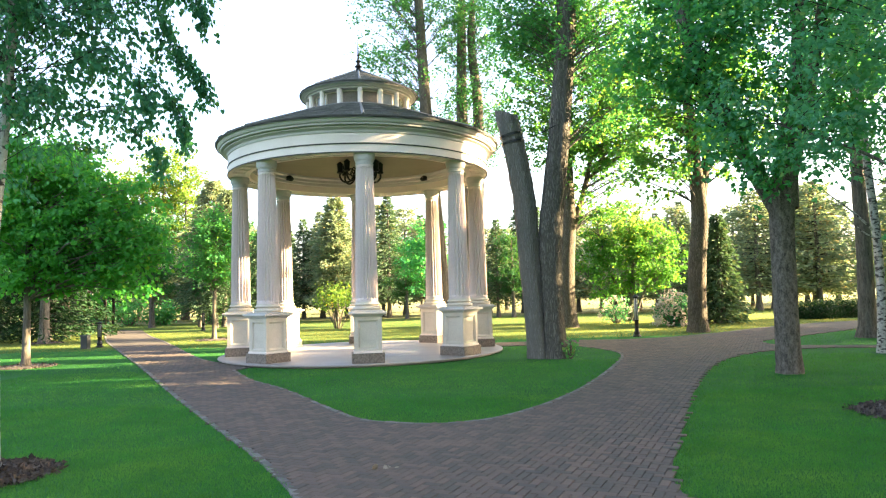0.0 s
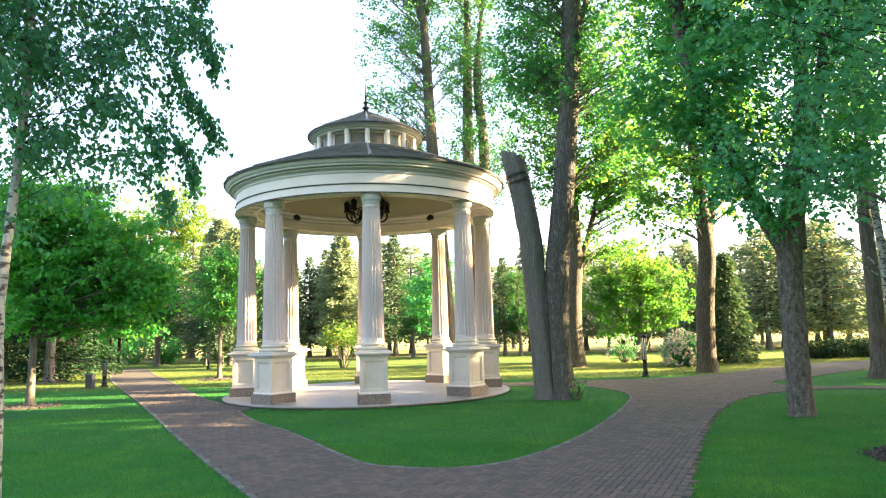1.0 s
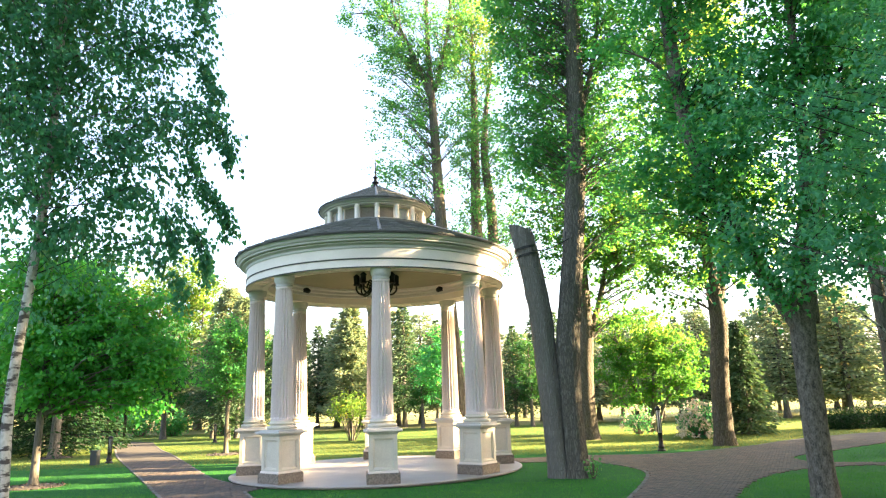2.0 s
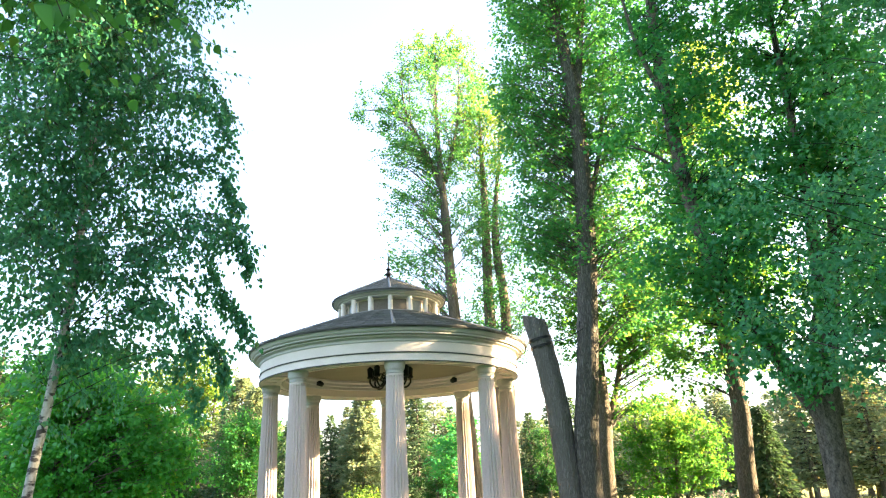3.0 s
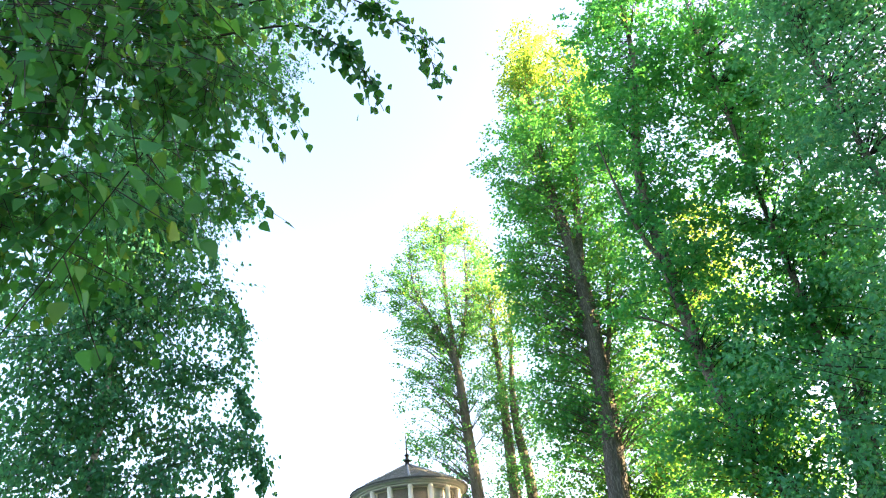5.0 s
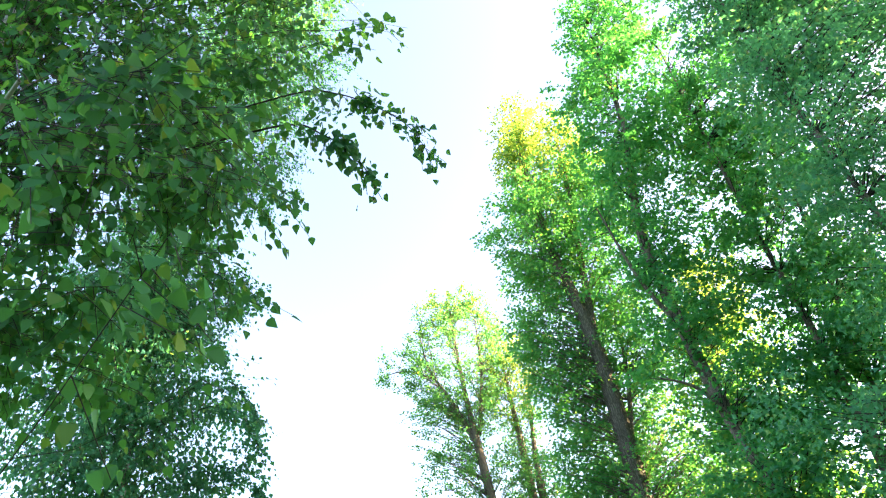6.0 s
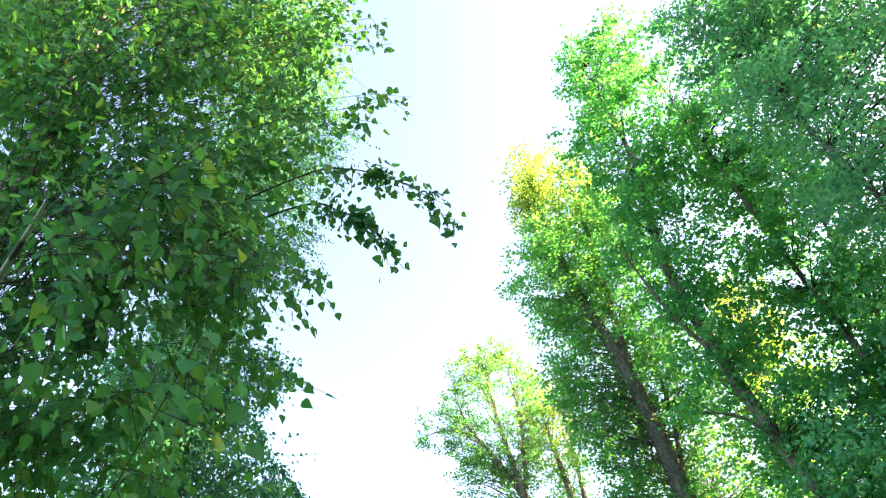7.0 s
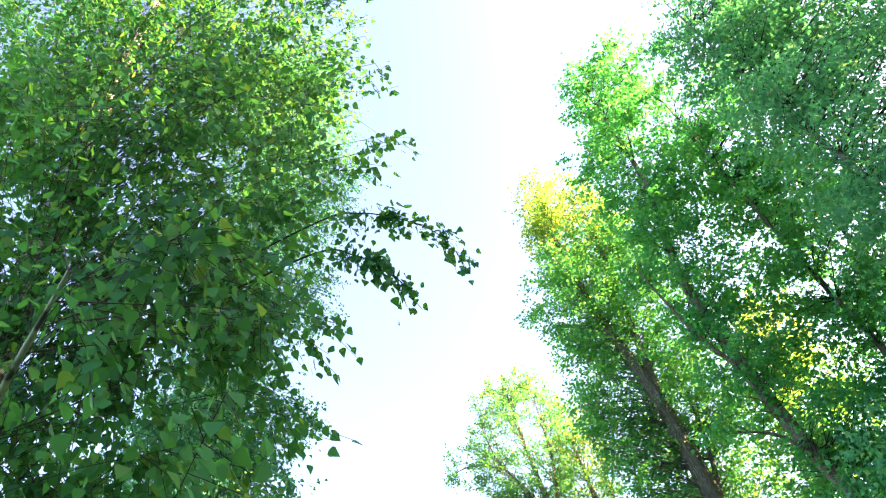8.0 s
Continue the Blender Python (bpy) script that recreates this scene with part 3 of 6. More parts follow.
def build_ground():
    r = np.concatenate([np.linspace(0, 60, 61), np.geomspace(66, 3000, 22)])
    a = np.linspace(0, 2 * np.pi, 96, endpoint=False)
    R, A = np.meshgrid(r[1:], a, indexing="ij")
    x, y = R * np.cos(A), 12 + R * np.sin(A)
    v = np.stack([x, y, ground_height(x, y)], -1).reshape(-1, 3)
    n = len(a)
    i, k = np.meshgrid(np.arange(len(r) - 2), np.arange(n), indexing="ij")
    f = np.stack([i * n + k, (i + 1) * n + k, (i + 1) * n + (k + 1) % n, i * n + (k + 1) % n], -1).reshape(-1, 4)
    ob = new("ground", array_mesh("ground", v, f, M_LAWN, True))
    ob.data.materials.append(M_LAWN_SUNLIT)
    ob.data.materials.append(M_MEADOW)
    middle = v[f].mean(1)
    # ground farther off takes the colours painted as sunlit
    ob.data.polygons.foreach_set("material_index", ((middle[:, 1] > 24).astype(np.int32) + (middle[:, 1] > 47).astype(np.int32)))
    bm = bmesh.new()
    bm.from_mesh(ob.data)
    bm.verts.ensure_lookup_table()
    bm.faces.new([bm.verts[k] for k in range(n)])
    bm.to_mesh(ob.data)
    bm.free()
    tagged(ob, "mown green park lawn reaching the woods", "lawn", kind="structure")


build_ground()


def build_path():
    bm = bmesh.new()
    vs = [bm.verts.new((x, y, 0.009)) for x, y in paved_ring]
    for tri in tessellate_polygon([[Vector((x, y, 0)) for x, y in paved_ring]]):
        f = bm.faces.new([vs[k] for k in tri])
        f.normal_update()
        if f.normal.z < 0:
            f.normal_flip()
    me = bpy.data.meshes.new("path")
    bm.to_mesh(me)
    bm.free()
    me.materials.append(M_JOINT)
    return tagged(new("path", me), "herringbone brick path with sandy joints", "path", kind="structure")


path = build_path()


def build_grass():
    """Short mown blades over the lawns near the paths, thinner farther off."""
    g = np.random.default_rng(5)
    sets = []
    for y0, y1, x0, x1, per in ((-5.0, 4.8, -6.5, 6.5, 420), (4.8, 7.5, -5.5, 6.2, 5200), (7.5, 10.5, -7.0, 7.5, 2800), (10.5, 15.5, -9.5, 9.5, 1100), (15.5, 22.6, -14, 15, 260), (22.6, 34.0, -20, 18, 300), (34.0, 48.0, -26, 22, 60), (48.0, 85.0, -45, 45, 14)):
        n = int((y1 - y0) * (x1 - x0) * per)
        p = np.stack([g.uniform(x0, x1, n), g.uniform(y0, y1, n)], 1)
        p = p[~inside(paved_ring, p)]
        p = p[np.hypot(p[:, 0] - PAVILION[0], p[:, 1] - PAVILION[1]) > 3.93]
        for mx, my, mr in MULCH:
            p = p[np.hypot(p[:, 0] - mx, p[:, 1] - my) > mr * 0.93]
        tuft = np.array([noise.noise((a * 1.7, b * 1.7, 3)) for a, b in p[:: 8]])
        sets.append((p, np.repeat(tuft, 8)[: len(p)] if len(tuft) * 8 >= len(p) else np.zeros(len(p)), 1.0 + abs(y0 - 4.8) * 0.06 + (0.7 if y0 > 20 else 0) + (1.5 if y0 > 40 else 0)))
    for name, some, blade in (("grass", sets[:5], M_BLADE), ("meadow_grass", sets[5:], M_BLADE_SUNLIT)):
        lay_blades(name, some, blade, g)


def lay_blades(name, sets, blade, g):
    vs = []
    for p, tuft, grow in sets:
        n = len(p)
        h = g.uniform(0.018, 0.040, n) * (1 + 0.6 * tuft) * (0.85 + 0.15 * grow)
        a = g.uniform(0, 6.28, n)
        w = 0.0021 * grow * g.uniform(0.7, 1.5, n)
        lean = g.normal(0, 0.5, (n, 2)) * h[:, None]
        b = np.stack([p[:, 0], p[:, 1], np.zeros(n)], 1)
        s = np.stack([np.cos(a) * w, np.sin(a) * w, np.zeros(n)], 1)
        tip = b + np.stack([lean[:, 0], lean[:, 1], h], 1)
        vs.append(np.stack([b - s, b + s, tip], 1).reshape(-1, 3))
    V = np.concatenate(vs)
    ob = new(name, array_mesh(name, V, np.arange(len(V)).reshape(-1, 3), blade))
    tagged(ob, "short mown green grass blades" if name == "grass" else "yellow-green grass beyond the path, coloured as sunlit", "grass", kind="stuff")


MULCH = [(-4.30, 6.46, 0.56), (5.75, 8.3, 0.75), (-10.9, 17.6, 0.75), (-9.25, 27.1, 0.8), (-16.6, 28.0, 0.8)]
build_grass()


def build_mulch(x, y, r, chips, seed):
    g = np.random.default_rng(seed)
    bm = bmesh.new()
    lathe(bm, [(r * 0.96, 0.0), (r * 0.9, 0.016), (r * 0.5, 0.045), (0.0001, 0.06)], 28)
    root = thing("mulch_bed", (x, y, 0.003), "dark bark mulch ring round the tree foot", "mulch", "mulch beds")
    part("bed", bm, M_MULCH, root, smooth=True)
    d = r * np.sqrt(g.uniform(0, 1, chips)) * (1 + 0.06 * g.normal(0, 1, chips))
    a = g.uniform(0, 6.28, chips)
    P = np.stack([d * np.cos(a), d * np.sin(a), 0.012 + 0.045 * np.clip(1 - d / r, 0, 1)], 1)
    W = g.normal(0, 1, (chips, 3)) * (1, 1, 0.25)
    V, F = leaf_arrays(P, 0.058, "small", g, 0.0, W / np.linalg.norm(W, axis=1)[:, None], 0.5)
    chips_ob = part("litter", array_mesh("litter", V, F, M_MULCH), M_MULCH, root)
    chips_ob["kind"] = "stuff"


for j, (mx, my, mr) in enumerate(MULCH):
    build_mulch(mx, my, mr, 1800 if j < 2 else 400, 40 + j)


# ---- pavilion ----
COLUMNS, RING, PHASE = 8, 3.32, 8.6
CAP_Z = 4.955
pavilion = thing("pavilion", (*PAVILION, 0.0), "round cream stone garden pavilion with eight fluted columns and slate roof", "pavilion")


def round_part(name, profile, material, n=96, parent=None, label="", smooth=True, closed=True):
    bm = bmesh.new()
    lathe(bm, profile, n, closed)
    me = bm_mesh(name, bm, material, smooth)
    if smooth:
        me.set_sharp_from_angle(angle=radians(28))
    return part(name, me, material, parent or pavilion, label)


round_part("platform", [(0.001, 0.0), (3.76, 0.0), (3.77, 0.034), (3.875, 0.036), (3.885, 0.045), (3.885, FLOOR_Z - 0.01), (3.87, FLOOR_Z), (0.001, FLOOR_Z)], M_FLOOR, 96, label="pale stone floor disc", closed=False)


def pedestal_mesh():
    """The dado: a block with a sunk, moulded panel on each face."""
    bm = bmesh.new()
    w, z0, z1 = 0.315, 0.30, 1.13
    box(bm, -w, w, -w, w, z0, z1)
    faces = [f for f in bm.faces if abs(f.normal.z) < 0.5]
    for thick, deep in ((0.09, 0.0), (0.010, -0.022), (0.014, 0.0), (0.010, -0.022)):
        bmesh.ops.inset_individual(bm, faces=faces, thickness=thick, depth=deep, use_even_offset=True)
    return bm_mesh("pedestal", bm, M_STONE_PED)


def square_steps(name, steps, material):
    """Stacked square slabs: (half width, bottom, top)."""
    bm = bmesh.new()
    for w, a, b in steps:
        box(bm, -w, w, -w, w, a, b, min(0.012, (b - a) * 0.3))
    return bm_mesh(name, bm, material)


def shaft_mesh():
    """Twenty flutes, a slight swelling, and two joints between the drums."""
    bm = bmesh.new()
    flutes, per = 20, 6
    z0, z1 = 1.47, 4.67
    joints = (2.47, 3.56)
    zs = sorted({z0, z0 + 0.05, z0 + 0.09, 2.0, 3.0, 4.1, z1 - 0.10, z1 - 0.05, z1, *[j + d for j in joints for d in (-0.008, -0.005, 0.005, 0.008)]})
    rings = []
    for z in zs:
        f = (z - z0) / (z1 - z0)
        r = 0.262 - 0.058 * f ** 1.35
        cut = 0.0 if z < z0 + 0.06 or z > z1 - 0.06 else 0.046
        if any(abs(z - j) < 0.006 for j in joints):
            r -= 0.010
        ring = []
        for k in range(flutes * per):
            u = (k % per) / per
            dip = cut * math.sqrt(max(0.0, math.sin(math.pi * (u - 0.12) / 0.88))) if u > 0.12 else 0
            a = 2 * math.pi * k / (flutes * per)
            ring.append(bm.verts.new(((r - dip) * math.cos(a), (r - dip) * math.sin(a), z)))
        rings.append(ring)
    n = flutes * per
    for a, b in zip(rings, rings[1:]):
        for k in range(n):
            bm.faces.new((a[k], a[(k + 1) % n], b[(k + 1) % n], b[k]))
    bm.faces.new(rings[0])
    bm.faces.new(rings[-1])
    me = bm_mesh("column", bm, M_STONE_SHAFT, True)
    me.set_sharp_from_angle(angle=radians(35))
    return me


def column_base_mesh():
    bm = bmesh.new()
    prof = [(0.001, 1.27), (0.332, 1.27), (0.336, 1.285)]
    prof += [(0.312 + 0.028 * math.sin(a), 1.318 - 0.034 * math.cos(a)) for a in np.linspace(0.2, math.pi - 0.2, 8)]
    prof += [(0.300, 1.352), (0.278, 1.358), (0.268, 1.374), (0.278, 1.388)]
    prof += [(0.282 + 0.020 * math.sin(a), 1.412 - 0.022 * math.cos(a)) for a in np.linspace(0.2, math.pi - 0.2, 7)]
    prof += [(0.274, 1.440), (0.266, 1.47), (0.001, 1.47)]
    lathe(bm, prof, 40)
    me = bm_mesh("base", bm, M_STONE_PED, True)
    me.set_sharp_from_angle(angle=radians(40))
    return me


def capital_mesh():
    bm = bmesh.new()
    prof = [(0.001, 4.67), (0.206, 4.67), (0.217, 4.678), (0.217, 4.692), (0.206, 4.70), (0.205, 4.735), (0.216, 4.742), (0.216, 4.752), (0.208, 4.76)]
    prof += [(0.208 + 0.036 * math.sin(a), 4.762 + 0.095 * (1 - math.cos(a))) for a in np.linspace(0.2, math.pi / 2, 7)]
    prof += [(0.250, 4.868), (0.254, 4.88), (0.254, 4.93), (0.246, CAP_Z + 0.002), (0.001, CAP_Z + 0.002)]
    lathe(bm, prof, 40)
    me = bm_mesh("capital", bm, M_STONE_GREY, True)
    me.set_sharp_from_angle(angle=radians(40))
    return me


dado, shaft, col_base, capital = pedestal_mesh(), shaft_mesh(), column_base_mesh(), capital_mesh()
granite = square_steps("granite_base", [(0.372, FLOOR_Z - 0.01, 0.30)], M_GRANITE)
ped_cap = square_steps("pedestal_cornice", [(0.335, 1.128, 1.158), (0.372, 1.155, 1.19), (0.43, 1.185, 1.235), (0.36, 1.23, 1.272)], M_STONE_GREY)
ped_foot = square_steps("pedestal_plinth", [(0.335, 0.298, 0.345)], M_STONE)
for k in range(COLUMNS):
    a = radians(45 * k + PHASE)
    m = Matrix.Translation((RING * math.sin(a), -RING * math.cos(a), 0)) @ Matrix.Rotation(a, 4, "Z")
    ped = part("pedestal", dado, M_STONE, pavilion, m=m)
    part("granite_base", granite, M_GRANITE, ped, "speckled red-grey granite base block")
    part("pedestal_cornice", ped_cap, M_STONE, ped)
    part("pedestal_plinth", ped_foot, M_STONE, ped)
    col = part("column", shaft, M_STONE_SHAFT, pavilion, "fluted column of three drums", m=m)
    part("base", col_base, M_STONE, col)
    part("capital", capital, M_STONE, col)

# entablature: two fascias, a frieze and a stepped cornice
round_part("architrave", [(3.02, CAP_Z), (3.595, CAP_Z), (3.595, 5.125), (3.575, 5.13), (3.575, 5.15), (3.605, 5.156), (3.61, 5.17), (3.598, 5.175), (3.598, 5.42), (3.02, 5.42)], M_STONE, 128)
round_part("soffit_fillet", [(3.55, CAP_Z - 0.018), (3.604, CAP_Z - 0.018), (3.615, CAP_Z - 0.006), (3.615, CAP_Z + 0.025), (3.597, CAP_Z + 0.035), (3.55, CAP_Z + 0.01)], M_STONE, 128)
round_part("cornice", [(3.50, 5.395), (3.612, 5.395), (3.625, 5.415), (3.625, 5.438), (3.605, 5.442), (3.612, 5.466), (3.645, 5.492), (3.69, 5.503), (3.705, 5.51), (3.705, 5.532), (3.675, 5.538), (3.675, 5.55), (3.785, 5.556), (3.795, 5.592), (3.78, 5.597), (3.82, 5.606), (3.855, 5.64), (3.875, 5.675), (3.885, 5.705), (3.50, 5.72)], M_STONE_GREY, 128)
# thin dark strips added to draw the dark lines under the fascias
round_part("dark_strip", [(3.59, 5.130), (3.618, 5.130), (3.620, 5.138), (3.618, 5.150), (3.59, 5.150)], M_DARK_STRIP, 128, label="thin dark strip that draws a line round the entablature")
round_part("dark_strip", [(3.60, CAP_Z - 0.030), (3.618, CAP_Z - 0.030), (3.620, CAP_Z - 0.016), (3.618, CAP_Z - 0.007), (3.60, CAP_Z - 0.007)], M_DARK_STRIP, 128, label="thin dark strip that draws a line round the entablature")
round_part("gutter", [(3.86, 5.700), (3.90, 5.692), (3.925, 5.705), (3.93, 5.732), (3.86, 5.745)], M_DARK_STRIP, 128, label="dark grey roof edge")
round_part("inner_cornice", [(3.03, 5.15), (2.99, 5.17), (2.985, 5.25), (2.93, 5.27), (2.92, 5.34), (2.84, 5.38), (2.83, 5.45), (3.03, 5.49)], M_STONE_GREY, 96)
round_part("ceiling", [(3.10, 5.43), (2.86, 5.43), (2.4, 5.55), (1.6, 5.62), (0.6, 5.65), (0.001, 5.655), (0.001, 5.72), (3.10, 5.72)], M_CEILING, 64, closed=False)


def soffit_panel_mesh():
    """A raised rectangular moulding on the underside of the ring."""
    bm = bmesh.new()
    inner, outer, half = 3.14, 3.48, 0.065
    for r0, r1, a0, a1 in ((inner, inner + 0.035, -half, half), (outer - 0.035, outer, -half, half), (inner, outer, -half, -half + 0.011), (inner, outer, half - 0.011, half)):
        n = 4
        lo = [[bm.verts.new((r * math.cos(a0 + (a1 - a0) * k / n), r * math.sin(a0 + (a1 - a0) * k / n), z)) for k in range(n + 1)] for r, z in ((r0, CAP_Z - 0.02), (r1, CAP_Z - 0.02), (r1, CAP_Z + 0.002), (r0, CAP_Z + 0.002))]
        for p, q in zip(lo, lo[1:] + lo[:1]):
            for k in range(n):
                bm.faces.new((p[k], p[k + 1], q[k + 1], q[k]))
        for k in (0, n):
            bm.faces.new([ring[k] for ring in lo])
    return bm_mesh("soffit_panel", bm, M_STONE)


soffit_panel = soffit_panel_mesh()
for k in range(COLUMNS):
    for j in (-1.5, -0.5, 0.5, 1.5):
        part("soffit_panel", soffit_panel, M_STONE, pavilion, m=pose(0, 0, 0, 0, 0, 45 * k + PHASE - 90 + 22.5 + j * 8.6))

# roof: narrow slopes of slate courses, with a lead hip over each column
FACETS, SLOPES = 16, 32
EAVE_R, EAVE_Z, NECK_R, NECK_Z = 3.91, 5.742, 1.50, 6.70


def slate_slope(name, eave_r, eave_z, top_r, top_z, courses, seed, rise=0.019):
    """Overlapping slates on one slope, each with its own small tilt."""
    g = random.Random(seed)
    half = math.pi / SLOPES
    verts, faces = [], []
    for c in range(courses):
        f0, f1 = c / courses, min(1.0, (c + 1.25) / courses)
        r0, r1 = eave_r + (top_r - eave_r) * f0, eave_r + (top_r - eave_r) * f1
        h0, h1 = eave_z + (top_z - eave_z) * f0, eave_z + (top_z - eave_z) * f1
        n = max(2, round(2 * r0 * math.tan(half) / 0.26))
        for s in range(n):
            off = 0.5 / n if c % 2 else 0
            u0, u1 = (s + off) / n, (s + 1 + off) / n
            u0, u1 = max(0, u0 - 0.0), min(1, u1 - 0.012)
            j = g.uniform(-0.003, 0.004)
            slip = g.uniform(-0.012, 0.012)

            def at(r, h, u, lift):
                x = r * math.tan(half) * (2 * u - 1)
                return (r, x, h + lift)

            b = len(verts)
            verts += [at(r0 + slip, h0, u0, rise + j), at(r0 + slip, h0, u1, rise + j), at(r1, h1, u1, 0.002), at(r1, h1, u0, 0.002), at(r0 + slip, h0, u0, -0.004), at(r0 + slip, h0, u1, -0.004)]
            faces += [(b, b + 1, b + 2, b + 3), (b + 4, b + 5, b + 1, b)]
    return array_mesh(name, verts, np.array(faces), M_SLATE)


def slope_deck(name, eave_r, eave_z, top_r, top_z):
    half = math.pi / SLOPES
    bm = bmesh.new()
    t = math.tan(half)
    top = [bm.verts.new(p) for p in ((eave_r, -eave_r * t, eave_z), (eave_r, eave_r * t, eave_z), (top_r, top_r * t, top_z), (top_r, -top_r * t, top_z))]
    low = [bm.verts.new((v.co.x, v.co.y, v.co.z - 0.05)) for v in top]
    bm.faces.new(top)
    bm.faces.new(low[::-1])
    for k in range(4):
        bm.faces.new((top[k], low[k], low[(k + 1) % 4], top[(k + 1) % 4]))
    return bm_mesh(name, bm, M_SLATE)


def hip_mesh(eave_r, eave_z, top_r, top_z, width):
    bm = bmesh.new()
    half = math.pi / SLOPES
    k = 1 / math.cos(half)
    e, t = Vector((eave_r * k, 0, eave_z)), Vector((top_r * k, 0, top_z))
    for y0, y1, z0, z1 in ((-width, 0, -0.012, 0.03), (0, width, 0.03, -0.012)):
        bm.faces.new([bm.verts.new(p) for p in ((e.x, y0, e.z + z0 + 0.012), (e.x, y1, e.z + z1 + 0.012), (t.x, y1 * 0.6, t.z + z1 + 0.012), (t.x, y0 * 0.6, t.z + z0 + 0.012))])
    bmesh.ops.remove_doubles(bm, verts=bm.verts, dist=0.0005)
    bmesh.ops.solidify(bm, geom=bm.faces, thickness=0.008)
    return bm_mesh("hip", bm, M_LEAD)


decks = slope_deck("roof_deck", EAVE_R - 0.01, EAVE_Z - 0.012, NECK_R - 0.05, NECK_Z - 0.01)
slates = [slate_slope("slate_covering", EAVE_R, EAVE_Z, NECK_R, NECK_Z, 19, s) for s in range(4)]
hip = hip_mesh(EAVE_R, EAVE_Z, NECK_R, NECK_Z, 0.06)
LANTERN_TURN = PHASE - 90 - 0.3
for k in range(SLOPES):
    turn = LANTERN_TURN + 11.25 * (k + 0.5)
    slope = part("roof_slope", decks, M_SLATE, pavilion, m=pose(0, 0, 0, 0, 0, turn))
    part("slate_covering", slates[k % 4], M_SLATE, slope, "overlapping weathered grey slates")["kind"] = "stuff"
    if k % 4 == 3:
        part("hip", hip, M_LEAD, pavilion, "pale lead hip capping", m=pose(0, 0, 0, 0, 0, turn + 5.625))

# lantern
LANTERN_R = 1.42
round_part("lantern_sill", [(1.10, 6.60), (1.52, 6.60), (1.52, 6.71), (1.49, 6.735), (1.10, 6.735)], M_LEAD, 64)
bm = bmesh.new()
prof = [(0.001, 6.70), (0.078, 6.70), (0.078, 6.74), (0.068, 6.755), (0.066, 7.06), (0.072, 7.075), (0.068, 7.115), (0.05, 7.14), (0.001, 7.145)]
lathe(bm, prof, 16)
lantern_post = bm_mesh("lantern_post", bm, M_STONE, True)
lantern_post.set_sharp_from_angle(angle=radians(40))
half_w = 1.24 * math.tan(math.pi / FACETS)
bm = bmesh.new()
box(bm, 1.215, 1.235, -half_w, half_w, 6.71, 7.15)
pane_board = bm_mesh("shutter", bm, M_SHUTTER)
bm = bmesh.new()
for y0, y1, z0, z1 in ((-half_w, half_w, 6.71, 6.745), (-half_w, half_w, 7.10, 7.15), (-half_w, -half_w + 0.03, 6.745, 7.10), (half_w - 0.03, half_w, 6.745, 7.10)):
    box(bm, 1.20, 1.25, y0, y1, z0, z1, 0.004)
pane_frame = bm_mesh("window_frame", bm, M_STONE)
bm = bmesh.new()
box(bm, 1.218, 1.228, -half_w + 0.025, half_w - 0.025, 6.74, 7.105)
pane_glass = bm_mesh("pane", bm, M_PANE)
for k in range(FACETS):
    turn = LANTERN_TURN + 22.5 * k
    part("lantern_post", lantern_post, M_STONE, pavilion, m=pose(0, 0, 0, 0, 0, turn) @ pose(LANTERN_R, 0, 0))
    frame_ob = part("window_frame", pane_frame, M_STONE, pavilion, m=pose(0, 0, 0, 0, 0, turn + 11.25))
    if k % 4 == 1:
        part("pane", pane_glass, M_PANE, frame_ob, "pale grey window pane")
    else:
        part("shutter", pane_board, M_SHUTTER, frame_ob, "weathered brown shutter board")
round_part("lantern_cornice", [(1.15, 7.13), (1.45, 7.13), (1.465, 7.145), (1.465, 7.165), (1.53, 7.178), (1.545, 7.20), (1.60, 7.212), (1.63, 7.235), (1.645, 7.262), (1.15, 7.28)], M_STONE_GREY, 96)
round_part("lantern_gutter", [(1.62, 7.258), (1.66, 7.254), (1.675, 7.265), (1.672, 7.282), (1.62, 7.286)], M_DARK_STRIP, 96)
cap_deck = slope_deck("lantern_roof_deck", 1.655, 7.272, 0.06, 8.03)
cap_slates = slate_slope("lantern_slates", 1.66, 7.280, 0.10, 8.03, 11, 9)
cap_hip = hip_mesh(1.66, 7.280, 0.08, 8.05, 0.045)
for k in range(SLOPES):
    turn = LANTERN_TURN + 11.25 * (k + 0.5)
    slope = part("lantern_roof_slope", cap_deck, M_SLATE, pavilion, m=pose(0, 0, 0, 0, 0, turn))
    part("slate_covering", cap_slates, M_SLATE, slope)["kind"] = "stuff"
    if k % 4 == 3:
        part("hip", cap_hip, M_LEAD, pavilion, m=pose(0, 0, 0, 0, 0, turn + 5.625))

# finial
finial_profile = [(0.001, 7.97), (0.15, 7.99), (0.11, 8.05), (0.075, 8.09), (0.06, 8.14), (0.075, 8.165), (0.108, 8.18), (0.108, 8.20), (0.065, 8.23), (0.04, 8.28), (0.055, 8.325), (0.085, 8.345), (0.055, 8.37), (0.03, 8.40), (0.02, 8.50), (0.036, 8.53), (0.02, 8.56), (0.012, 8.80), (0.004, 9.03), (0.001, 9.03)]
round_part("finial", finial_profile, M_IRON, 20, label="dark iron finial with a spike", closed=False)


